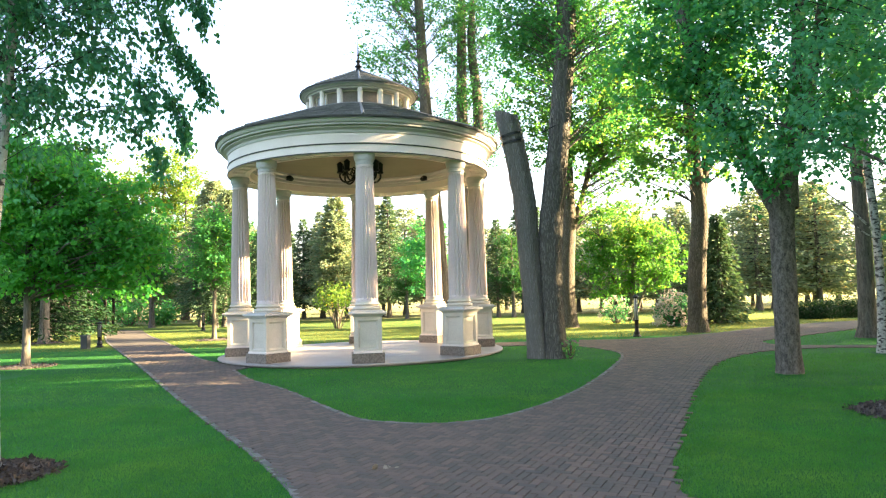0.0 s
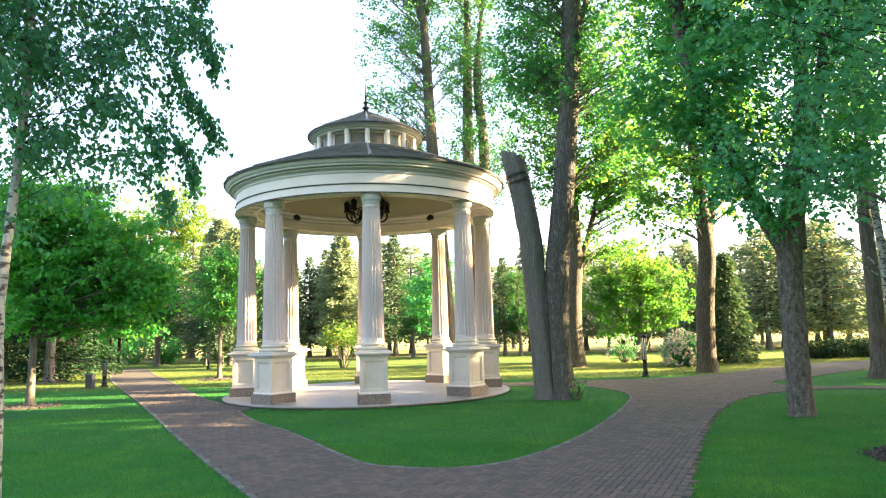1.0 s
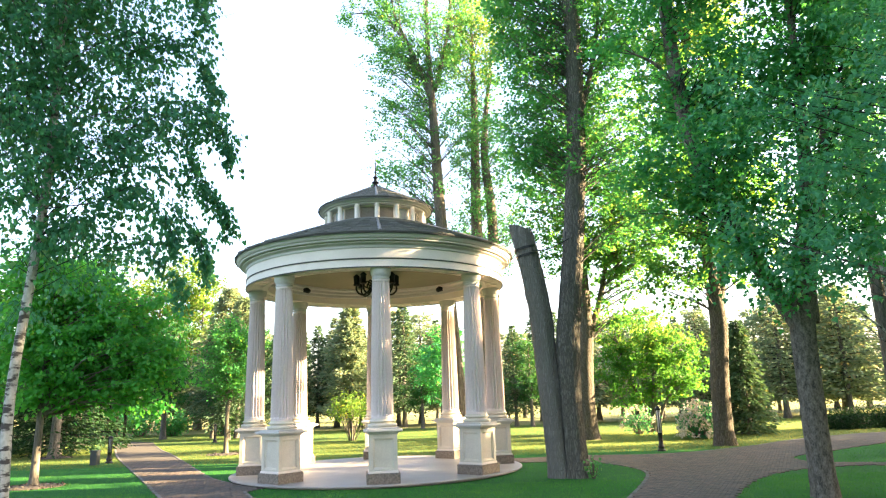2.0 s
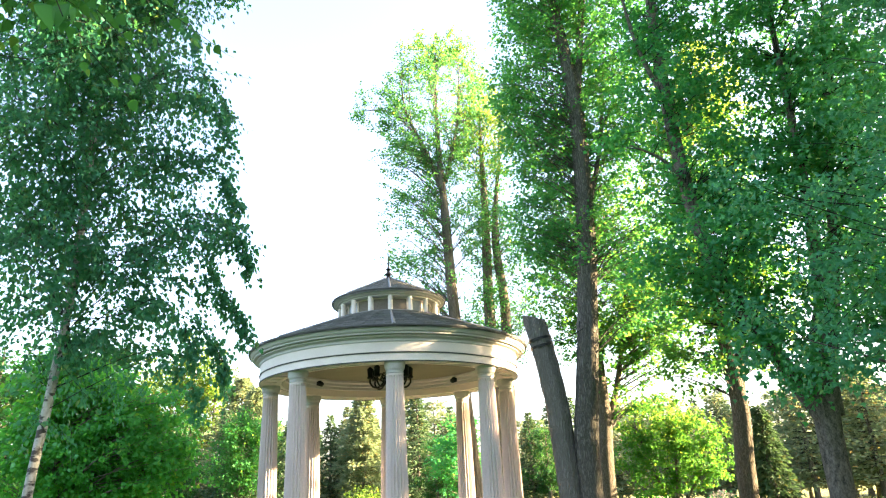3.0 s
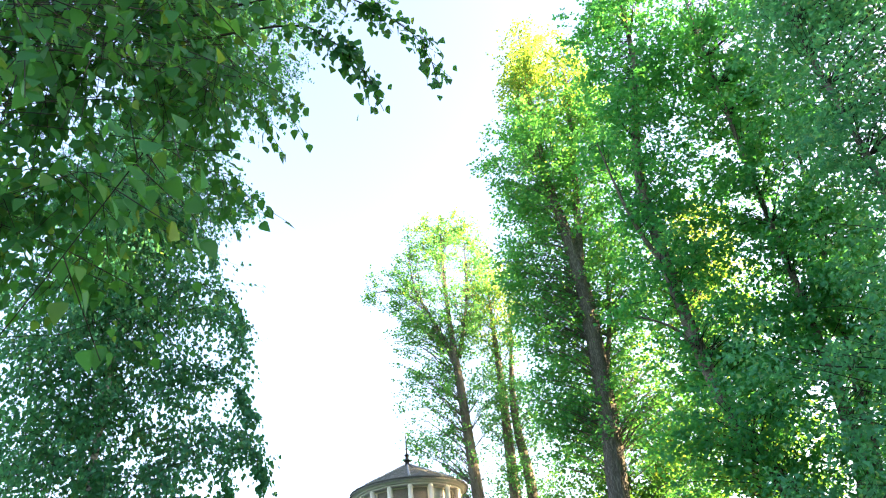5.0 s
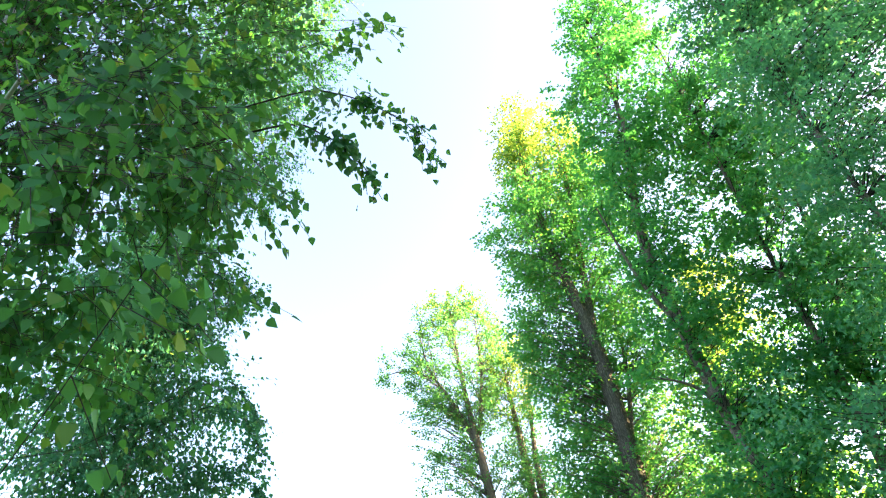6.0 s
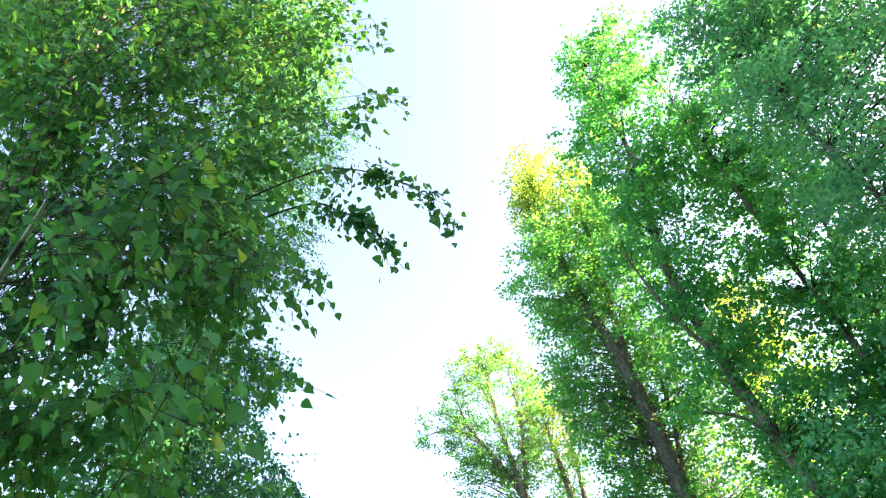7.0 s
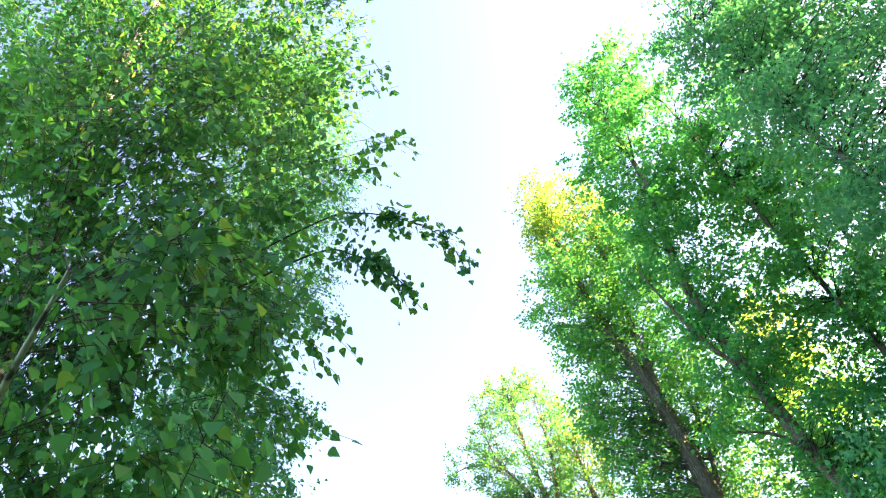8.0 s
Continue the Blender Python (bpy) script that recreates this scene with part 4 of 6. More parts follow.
# chandelier and spotlights
def build_chandelier():
    root = thing("chandelier", (*PAVILION, 4.80), "black wrought-iron chandelier under the pavilion ceiling", "chandelier")
    bm = bmesh.new()
    lathe(bm, [(0.001, 0.0), (0.03, 0.01), (0.07, 0.05), (0.13, 0.10), (0.17, 0.18), (0.17, 0.30), (0.12, 0.36), (0.05, 0.40), (0.035, 0.50), (0.06, 0.53), (0.03, 0.57), (0.02, 0.80), (0.10, 0.82), (0.10, 0.86), (0.001, 0.86)], 20)
    part("body", bm, M_IRON, root, smooth=True)
    for k in range(8):
        m = pose(0, 0, 0, 0, 0, 45 * k + 12)
        arm = spline([(0.15, 0, 0.24), (0.30, 0, 0.06), (0.46, 0, 0.04), (0.57, 0, 0.16), (0.57, 0, 0.30)], 5)
        v, f = tube_arrays(arm, np.full(len(arm), 0.028), 6)
        v2, f2 = tube_arrays(spline([(0.16, 0, 0.36), (0.28, 0, 0.42), (0.36, 0, 0.32), (0.29, 0, 0.24), (0.25, 0, 0.30)], 5), np.full(21, 0.02), 6)
        me = array_mesh("arm", *join_arrays([(v, f), (v2, f2)]), M_IRON, True)
        ob = part("arm", me, M_IRON, root, m=m)
        bm = bmesh.new()
        lathe(bm, [(0.001, 0.26), (0.085, 0.28), (0.10, 0.32), (0.075, 0.34), (0.085, 0.52), (0.10, 0.54), (0.03, 0.61), (0.001, 0.62)], 12, middle=(0.57, 0))
        part("candle_cup", bm, M_IRON, ob, smooth=True)


build_chandelier()


def build_spotlight(angle):
    a = radians(angle)
    r = 2.86
    root = thing("spotlight", (PAVILION[0] + r * math.sin(a), PAVILION[1] - r * math.cos(a), 5.29), "small dark spotlight clipped under the inner cornice", "spotlight", "spotlights", turn=angle)
    bm = bmesh.new()
    lathe(bm, [(0.001, -0.11), (0.07, -0.10), (0.095, 0.06), (0.105, 0.085), (0.085, 0.085), (0.001, 0.06)], 14)
    bmesh.ops.rotate(bm, cent=(0, 0, 0), matrix=Matrix.Rotation(radians(65), 3, "X"), verts=bm.verts)
    part("lamp_head", bm, M_IRON, root, smooth=True)
    bm = bmesh.new()
    box(bm, -0.02, 0.02, -0.13, 0.0, 0.125, 0.16, 0.004)
    box(bm, -0.016, 0.016, -0.02, 0.01, 0.0, 0.14, 0.003)
    part("bracket", bm, M_IRON, root)


for a in (142.5, 236):
    build_spotlight(a)


# ---- lamps and bollards ----
def build_path_lamp(x, y, h, bars=6, group="path lamps"):
    root = thing("path_lamp", (x, y, 0.0), "slender black post lamp with caged glass column", "lamp", group)
    bm = bmesh.new()
    lathe(bm, [(0.001, -0.02), (0.14, -0.02), (0.14, 0.035), (0.10, 0.055), (0.085, 0.09), (0.10, 0.12), (0.10, 0.15), (0.072, 0.18), (0.068, h * 0.36), (0.082, h * 0.375), (0.082, h * 0.40), (0.001, h * 0.40)], 20)
    part("post", bm, M_IRON, root, smooth=True)
    bm = bmesh.new()
    lathe(bm, [(0.001, h * 0.395), (0.060, h * 0.396), (0.060, h * 0.905), (0.001, h * 0.906)], 20)
    part("glass", bm, M_FROSTED, root, "clouded pale glass cylinder", smooth=True)
    for k in range(bars):
        bm = bmesh.new()
        box(bm, 0.062, 0.076, -0.010, 0.010, h * 0.39, h * 0.91, 0.003, pose(0, 0, 0, 0, 0, 360 / bars * k + 40))
        part("bar", bm, M_IRON, root)
    bm = bmesh.new()
    lathe(bm, [(0.001, h * 0.90), (0.085, h * 0.90), (0.105, h * 0.915), (0.085, h * 0.945), (0.03, h * 0.98), (0.001, h)], 20)
    part("cap", bm, M_IRON, root, smooth=True)
    return root


build_path_lamp(6.39, 22.6, 1.42, 5)
build_path_lamp(-12.55, 24.57, 0.95, 10)
build_path_lamp(-12.87, 36.0, 0.95, 10)


def build_bollard(x, y, h):
    root = thing("bollard", (x, y, 0.0), "short grey box-shaped bollard on the lawn", "bollard")
    bm = bmesh.new()
    box(bm, -0.12, 0.12, -0.12, 0.12, -0.02, h, 0.02)
    part("body", bm, M_PLASTIC, root)
    bm = bmesh.new()
    box(bm, -0.135, 0.135, -0.135, 0.135, h - 0.002, h + 0.035, 0.012)
    part("cap", bm, M_PLASTIC, root)


build_bollard(-12.69, 23.87, 0.46)


# ---- split trunk with its cut stem ----
def build_cut_stem():
    root = thing("tree_stump", (2.24, 16.3, 0.0), "tall dead grey stem cut off aslant, bound with a strap", "tree stump")
    pts = [(0.0, 0, -0.05), (-0.08, 0, 1.4), (-0.17, 0, 2.8), (-0.24, 0, 3.9), (-0.43, 0, 5.1), (-0.62, 0, 5.97)]
    line = spline(pts, 8)
    r = np.interp(np.linspace(0, 1, len(line)), [0, 0.2, 0.6, 1], [0.265, 0.262, 0.258, 0.256])
    h = line[:, 2]
    r = r * (1 + 0.14 * np.exp(-np.maximum(h, 0) / 0.25))
    v, f = tube_arrays(line, r, 26, 0.07, 11)
    # the slanting cut
    top = v[-26:]
    top[:, 2] -= (top[:, 0] - top[:, 0].mean()) * 0.55 + 0.02
    part("stem", array_mesh("stem", v, f, M_DEAD_BARK, True), M_DEAD_BARK, root)
    cv = np.concatenate([top + np.array([0, 0, 0.002]), [top.mean(0) + np.array([0, 0, 0.004])]])
    part("cut_face", array_mesh("cut_face", cv, np.array([(k, (k + 1) % 26, 26) for k in range(26)]), M_DEADWOOD), M_DEADWOOD, root, "weathered saw cut")
    i = int(np.argmin(abs(line[:, 2] - 5.35)))
    axis = line[i + 1] - line[i - 1]
    axis = axis / np.linalg.norm(axis)
    for off in (-0.10, 0.08):
        band = np.array([line[i] + axis * (off + d) for d in (-0.03, 0.03)])
        part("strap", array_mesh("strap", *tube_arrays(band, [r[i] * 1.13] * 2, 26), M_IRON, True), M_IRON, root, "black binding strap")


build_cut_stem()


def build_brace():
    root = thing("brace_cable", (2.89, 16.28, 5.45), "thin black cable tying the cut stem to the living trunk", "cable")
    cable = spline([(-1.06, -0.22, -0.12), (-0.62, -0.28, -0.11), (0.0, -0.27, 0.18)], 6)
    part("cable", array_mesh("cable", *tube_arrays(cable, np.full(len(cable), 0.012), 6), M_IRON, True), M_IRON, root)
    band = np.array([(0.05, -0.02, 0.12), (0.05, -0.02, 0.34)])
    part("collar", array_mesh("collar", *tube_arrays(band, [0.262, 0.262], 24), M_IRON, True), M_IRON, root, "black rubber collar round the trunk")


build_brace()


# ---- the large trees ----
# linden that grows beside the cut stem
tree("linden_tree", (2.62, 16.2, 0), "tall leafy linden with dark furrowed trunk beside a cut stem",
     [([(0, 0, -0.05), (-0.05, 0, 1.4), (-0.03, 0, 2.9), (0.10, 0, 4.0), (0.26, 0, 5.2), (0.40, 0, 6.5), (0.60, 0, 8.8), (0.68, 0, 12.3), (0.45, 0.2, 15.5), (0.55, 0.6, 19.5), (0.8, 0.9, 23.5)], [0.27, 0.255, 0.28, 0.262, 0.245, 0.232, 0.22, 0.19, 0.13, 0.08, 0.02]),
      ([(0.68, 0, 11.8), (1.05, 0.1, 14), (1.6, 0.3, 17.5), (2.1, 0.5, 21.5)], [0.13, 0.11, 0.07, 0.02]),
      ([(0.62, 0, 8.5), (1.35, 0.4, 11), (1.9, 0.6, 14.5)], [0.07, 0.05, 0.02])],
     [(0.1, 1.0, 9.7, 1.6, 1.3, 2.7, 1.0), (0.0, 1.0, 13.2, 1.55, 1.3, 3.4, 1.0, 1.04), (-0.9, 0.1, 11.5, 0.8, 0.8, 3.0, 1.6), (1.5, 0.2, 11.8, 0.8, 0.8, 2.6, 1.3), (-0.7, 0.3, 8.6, 0.7, 0.7, 1.2, 1.6), (-1.05, 0.2, 9.2, 0.55, 0.6, 0.9, 0.9), (-0.1, 0.3, 16.4, 1.55, 1.7, 2.4, 1.0, 1.08), (0.7, 0.5, 19.8, 1.35, 1.6, 2.4, 0.9, 1.1), (1.0, 0.7, 22.2, 1.0, 1.2, 1.3, 0.8, 1.1), (2.0, 0.5, 19.5, 1.1, 1.4, 2.6, 0.8, 1.1), (2.0, 0.4, 15.0, 1.5, 1.7, 4.5, 0.8, 1.1), (1.4, 0.2, 7.4, 1.3, 1.5, 1.6, 0.3), (1.8, 0.3, 6.2, 1.4, 1.1, 0.9, 0.3), (-0.3, 0.9, 7.8, 1.0, 0.8, 0.9, 1.4), (2.1, 0.3, 8.4, 0.7, 1.0, 0.7, 1.0), (2.4, 0.3, 8.5, 0.7, 1.0, 0.7, 1.2)],
     M_LEAF_LINDEN, 0.092, "small", 860, 92, 0.34, 21, M_BARK_DEEP, 0.30, 0.6, rough=0.075, low=0.2, flare=1.2, sides=30, stray=0.08, rise=0.6, tips=(19.3, M_LEAF_SUNLIT))

# slender spring-green trees behind the pavilion roof
tree("spring_tree", (-0.35, 24.0, 0), "slender tall tree with thin young spring-green foliage",
     [([(0.35, 0, -0.05), (0.1, 0, 4.5), (-0.15, 0, 8.4), (-0.3, 0, 12.2), (-0.45, 0, 15.6), (-0.4, 0, 19.3)], [0.33, 0.25, 0.21, 0.165, 0.09, 0.02]),
      ([(-0.22, 0, 12.5), (-0.9, 0.1, 14.8), (-1.7, 0.1, 16.8), (-1.9, 0, 18.6)], [0.10, 0.08, 0.05, 0.015]),
      ([(-0.2, 0, 13.5), (0.35, 0.1, 16), (0.6, 0.2, 18.6)], [0.09, 0.06, 0.015]),
      ([(-1.5, 0.1, 16.3), (-2.7, 0, 16.9), (-3.7, 0, 16.9)], [0.05, 0.03, 0.01])],
     [(-0.5, 0, 16.8, 2.3, 1.9, 3.2, 1.0), (-2.6, 0, 16.9, 1.4, 0.9, 0.9, 1.2), (-1.5, 0, 14.0, 1.4, 1.3, 1.7, 0.9), (-1.6, 0, 11.5, 1.3, 1.3, 1.8, 0.9), (-1.2, 0, 9.4, 1.3, 1.2, 1.3, 0.9), (0.6, 0, 12.4, 1.0, 1.0, 2.2, 0.7), (0.5, 0, 9.6, 0.9, 1.0, 1.4, 0.7), (-0.2, 0, 19.6, 1.5, 1.2, 0.6, 2.2)],
     M_LEAF_SPRING, 0.090, "small", 540, 66, 0.26, 22, M_BARK_PALE, 0.05, 0.6, low=0.3, rise=0.65, stray=0.06, shell=0.66, limb_bark=M_BARK, tips=(19.7, M_LEAF_SUNLIT))
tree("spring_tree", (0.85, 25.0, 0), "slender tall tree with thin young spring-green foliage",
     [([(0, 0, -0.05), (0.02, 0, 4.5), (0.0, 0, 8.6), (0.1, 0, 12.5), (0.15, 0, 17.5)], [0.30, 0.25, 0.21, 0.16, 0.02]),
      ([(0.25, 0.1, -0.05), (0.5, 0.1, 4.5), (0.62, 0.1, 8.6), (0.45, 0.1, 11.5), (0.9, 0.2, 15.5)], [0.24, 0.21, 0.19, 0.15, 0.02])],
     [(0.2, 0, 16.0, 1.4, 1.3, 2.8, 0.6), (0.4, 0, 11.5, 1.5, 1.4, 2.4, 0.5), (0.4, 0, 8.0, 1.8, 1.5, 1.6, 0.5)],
     M_LEAF_SPRING, 0.095, "small", 300, 66, 0.30, 23, M_BARK_PALE, 0.15, 0.6, low=0.3, rise=0.9, stray=0.08, tips=(15.0, M_LEAF_SUNLIT))

# sunlit trunk behind the split one
tree("old_linden", (5.35, 29.0, 0), "old linden with a thick sunlit trunk and light crown",
     [([(0, 0, -0.05), (-0.05, 0, 1.5), (0.0, 0, 3.0), (0.15, 0, 4.6), (0.2, 0, 7.5), (0.5, 0, 12)], [0.36, 0.32, 0.32, 0.29, 0.2, 0.04]),
      ([(0.1, 0, 3.8), (0.9, 0.2, 6.0), (1.5, 0.3, 8.5), (1.9, 0.4, 10.5)], [0.15, 0.12, 0.08, 0.02])],
     [(0.3, 0, 9.5, 3.2, 2.4, 2.8, 0.8), (1.8, 0, 7.6, 2.8, 2.2, 1.6, 0.7), (0.4, 0, 13, 2.6, 2.2, 2.6, 0.35), (3.6, 0, 10.5, 2.4, 2.0, 3.0, 0.7), (1.6, 0, 5.6, 2.6, 1.6, 0.9, 0.5), (2.4, 0, 14.6, 1.7, 1.4, 1.9, 0.8), (1.2, 0, 12.6, 1.6, 1.3, 1.4, 0.5)],
     M_LEAF_OLD, 0.115, "linden", 430, 76, 0.32, 24, M_BARK_OLD, 0.25, 0.9, flare=1.25, limb_bark=M_BARK)

tree("old_linden", (8.95, 24.0, 0), "old linden with a thick bent trunk and high dark crown",
     [([(0, 0, -0.05), (0.02, 0, 1.2), (0.10, 0, 2.6), (0.26, 0, 4.2), (0.15, 0, 6.5), (0.0, 0, 10), (0.2, 0, 15)], [0.34, 0.31, 0.31, 0.29, 0.22, 0.15, 0.03]),
      ([(0.24, 0, 4.0), (0.7, 0.1, 6.5), (1.1, 0.2, 10), (1.3, 0.2, 14)], [0.18, 0.15, 0.1, 0.02])],
     [(0.0, 0, 9.0, 2.4, 2.2, 2.6, 1), (0.6, 0, 13.5, 2.6, 2.4, 3.2, 1), (-1.0, 0, 7.0, 1.8, 1.8, 1.2, 0.6), (2.0, 0, 8.0, 2.0, 2.0, 2.4, 0.8), (1.0, 0, 17.5, 2.0, 2.0, 2.4, 0.8), (-1.5, -0.3, 5.8, 1.7, 1.2, 0.8, 0.7), (0.9, 0, 6.1, 1.6, 1.4, 0.9, 0.6)],
     M_LEAF_OLD, 0.12, "linden", 370, 80, 0.36, 25, M_BARK_OLD, 0.25, 0.9, flare=1.25, limb_bark=M_BARK, tips=(15.2, M_LEAF_SUNLIT))

# forked maple on the east lawn
tree("maple_tree", (6.2, 12.3, 0), "big forked maple with dark green crown and rough grey trunk",
     [([(0, 0, -0.05), (0.0, 0, 1.18), (0.02, 0, 2.7), (0.05, 0, 3.25), (0.07, 0.05, 3.9)], [0.215, 0.20, 0.21, 0.235, 0.08]),
      ([(-0.05, 0, 3.0), (-0.68, 0.15, 4.4), (-1.24, 0.3, 5.85), (-1.50, 0.4, 7.3), (-1.63, 0.4, 9.6), (-1.58, 0.4, 12.4), (-1.12, 0.4, 14.7), (-0.7, 0.3, 16.6), (-0.3, 0.3, 21.5)], [0.16, 0.15, 0.145, 0.135, 0.125, 0.115, 0.095, 0.075, 0.015]),
      ([(0.12, 0, 3.0), (0.30, 0.1, 4.4), (0.58, 0.2, 5.4), (0.78, 0.2, 8.5), (1.0, 0.3, 13), (1.4, 0.3, 19.5)], [0.21, 0.18, 0.14, 0.08, 0.05, 0.015]),
      ([(0.2, 0.05, 3.4), (0.62, 0.2, 4.7), (1.0, 0.4, 5.7), (1.7, 0.5, 9), (2.7, 0.6, 14)], [0.15, 0.13, 0.11, 0.06, 0.02]),
      ([(-1.6, 0.4, 9.6), (-2.1, 0.3, 11.2), (-2.4, 0.2, 13.5)], [0.06, 0.045, 0.015]),
      ([(-1.5, 0.4, 7.6), (-2.0, 0.1, 8.2), (-2.7, -0.1, 8.5)], [0.05, 0.035, 0.012])],
     [(-0.45, -0.5, 3.8, 0.55, 0.32, 0.55, 5.5), (-0.75, -0.5, 4.9, 0.55, 0.4, 0.6, 3.0), (-1.25, -0.35, 6.3, 0.6, 0.45, 0.7, 1.5), (-1.4, 0.5, 9.0, 1.4, 1.7, 2.6, 1, 1.05), (-1.4, 0.5, 13.0, 1.5, 1.7, 2.8, 1, 1.08), (-0.9, 0.4, 17.0, 1.6, 1.7, 2.6, 1, 1.12), (0.2, 0.3, 20.6, 1.7, 1.7, 1.8, 1, 1.15), (-0.5, 0.3, 22.2, 0.8, 1.0, 0.8, 0.9, 1.12), (1.6, 0.3, 21.9, 1.2, 1.3, 1.2, 0.9, 1.15), (1.3, 0.3, 12.0, 2.2, 2.0, 3.5, 0.9, 1.12), (1.6, 0.2, 8.8, 1.8, 1.7, 1.8, 0.9), (2.2, 0.5, 16.5, 2.1, 2.0, 3.2, 0.9, 1.18), (0.8, 0.2, 7.2, 2.2, 2.0, 1.9, 0.8), (-1.0, -0.2, 5.9, 1.5, 1.5, 1.1, 0.7), (-1.7, 0, 5.0, 1.2, 1.1, 0.7, 0.5), (-0.8, -0.7, 4.0, 0.9, 0.5, 0.6, 2.6), (0.5, -0.8, 4.5, 0.9, 0.6, 0.7, 2.0), (-1.4, -1.2, 6.2, 1.2, 0.6, 1.0, 0.9), (-0.9, -0.7, 4.9, 0.7, 0.45, 0.9, 2.4), (-1.5, -0.6, 6.4, 0.5, 0.4, 0.7, 0.9), (-2.5, -0.3, 5.9, 0.6, 0.6, 0.5, 3.0), (-2.0, -0.3, 5.3, 0.5, 0.6, 0.4, 2.5), (-0.4, 0.1, 7.7, 1.0, 1.2, 0.9, 1.1, 1.05), (-0.4, 0.1, 7.7, 1.0, 1.2, 0.9, 0.8, 1.05)],
     M_LEAF_MAPLE, 0.100, "maple", 880, 84, 0.38, 26, M_BARK_MAPLE, 0.30, 0.6, low=0.2, flare=1.15, rough=0.06, sides=22, limb_bark=M_TWIG, stray=0.09)

# maple beside the mulch bed, whose trunk stands out of view
tree("maple_tree", (6.35, 8.15, 0), "spreading maple with low dark leafy branches over the lawn",
     [([(0, 0, -0.05), (0.05, 0, 2.0), (0.0, 0, 4.0), (0.2, 0, 8.0), (0.5, 0.2, 13), (0.9, 0.3, 18)], [0.20, 0.16, 0.12, 0.06, 0.035, 0.012]),
      ([(0.02, 0, 2.4), (-0.9, 0.3, 3.2), (-2.0, 0.5, 3.7)], [0.03, 0.022, 0.008]),
      ([(0.05, 0, 3.4), (1.2, 0.2, 5.5), (2.2, 0.2, 8)], [0.06, 0.045, 0.015])],
     [(-1.6, 0.4, 3.9, 1.2, 1.3, 0.9, 1), (-0.8, 0.3, 5.4, 1.6, 1.6, 1.3, 1), (0.5, 0.3, 8.0, 1.7, 1.8, 2.0, 0.9, 1.0), (1.0, 0.3, 10.8, 1.7, 1.8, 2.2, 1, 1.08), (1.1, 0.2, 13.6, 1.6, 1.8, 2.0, 1, 1.12), (2.0, 0.2, 16.4, 1.7, 1.7, 2.0, 1, 1.15), (2.0, 0.2, 6.0, 1.8, 1.8, 2.2, 0.8), (0.4, 0.2, 3.6, 0.9, 1.2, 0.7, 0.7), (3.2, 0.2, 12.0, 1.7, 1.8, 3.0, 0.8, 1.08), (3.8, 0.2, 16.0, 1.7, 1.8, 2.4, 0.8, 1.12), (-0.2, 0.2, 15.4, 0.8, 1.2, 1.1, 1.0, 1.12), (3.1, 0.2, 13.6, 0.9, 1.3, 1.2, 1.2, 1.1), (-2.2, 0.2, 6.0, 0.7, 0.9, 0.6, 0.9), (0.1, -0.9, 8.6, 1.1, 0.7, 1.6, 1.5), (0.3, -0.9, 11.4, 1.0, 0.7, 1.6, 1.5, 1.05), (0.6, -0.7, 14.2, 1.0, 0.7, 1.5, 1.4, 1.1)],
     M_LEAF_SHADY, 0.078, "maple", 620, 90, 0.36, 27, M_BARK, 0.5, 0.35, low=0.1, limb_bark=M_TWIG, stray=0.09)

tree("linden_tree", (12.27, 19.7, 0), "straight linden with a brown trunk beside the path fork",
     [([(0, 0, -0.05), (0.05, 0, 2.4), (0.02, 0, 5.0), (0.2, 0, 9), (0.3, 0, 16)], [0.25, 0.21, 0.19, 0.14, 0.03])],
     [(0, 0, 11.5, 2.2, 2.2, 2.6, 1), (0.2, 0, 14.5, 2.0, 2.0, 2.4, 1), (-0.4, 0, 8.0, 1.7, 1.8, 1.5, 0.8)],
     M_LEAF_LINDEN, 0.125, "small", 175, 60, 0.34, 28, M_BARK, 0.3, 0.9)

# ---- birches ----
def birch(base, label, stems, crowns, clumps, per, seed, clump_size=0.34, leaf_size=0.072, twigs=True, shape="birch", limb=0.5, per_twig=8, leaf=M_LEAF_BIRCH, sprays=()):
    return tree("birch_tree", base, label, stems, crowns, leaf, leaf_size, shape, clumps, per, clump_size, seed, M_BIRCH, 0.95, limb, rough=0.025, low=0.16, flare=1.35, shell=0.3, flat=0.7, sides=16, per_twig=per_twig, twigs=twigs, limb_bark=M_TWIG, stray=0.05, sprays=sprays)


MAIN_SPRAYS = [([(0.05, 0, z + 0.1 + 0.6 * abs(math.sin(9 * x * z))), (0.8, y * 0.6, z + 0.85 + 0.2 * math.sin(17 * z)), (x - 0.52, y, z + 0.78), (x - 0.24, y, z + 0.46), (x - 0.13, y, z + 0.20)], int(n * 1.3), 0.21)
               for x, y, z, n in [(2.13, 0.1, 4.30, 34), (2.05, -0.15, 3.02, 36), (2.08, 0.3, 3.5, 30), (1.80, -0.4, 3.2, 26), (1.70, 0.1, 8.02, 26), (1.52, -0.3, 6.85, 18), (1.74, 0.2, 6.25, 20),
                                  (1.86, -0.1, 5.75, 28), (1.95, 0.05, 4.97, 28), (1.80, 0.35, 3.95, 24), (1.60, 0.3, 2.8, 22)]]
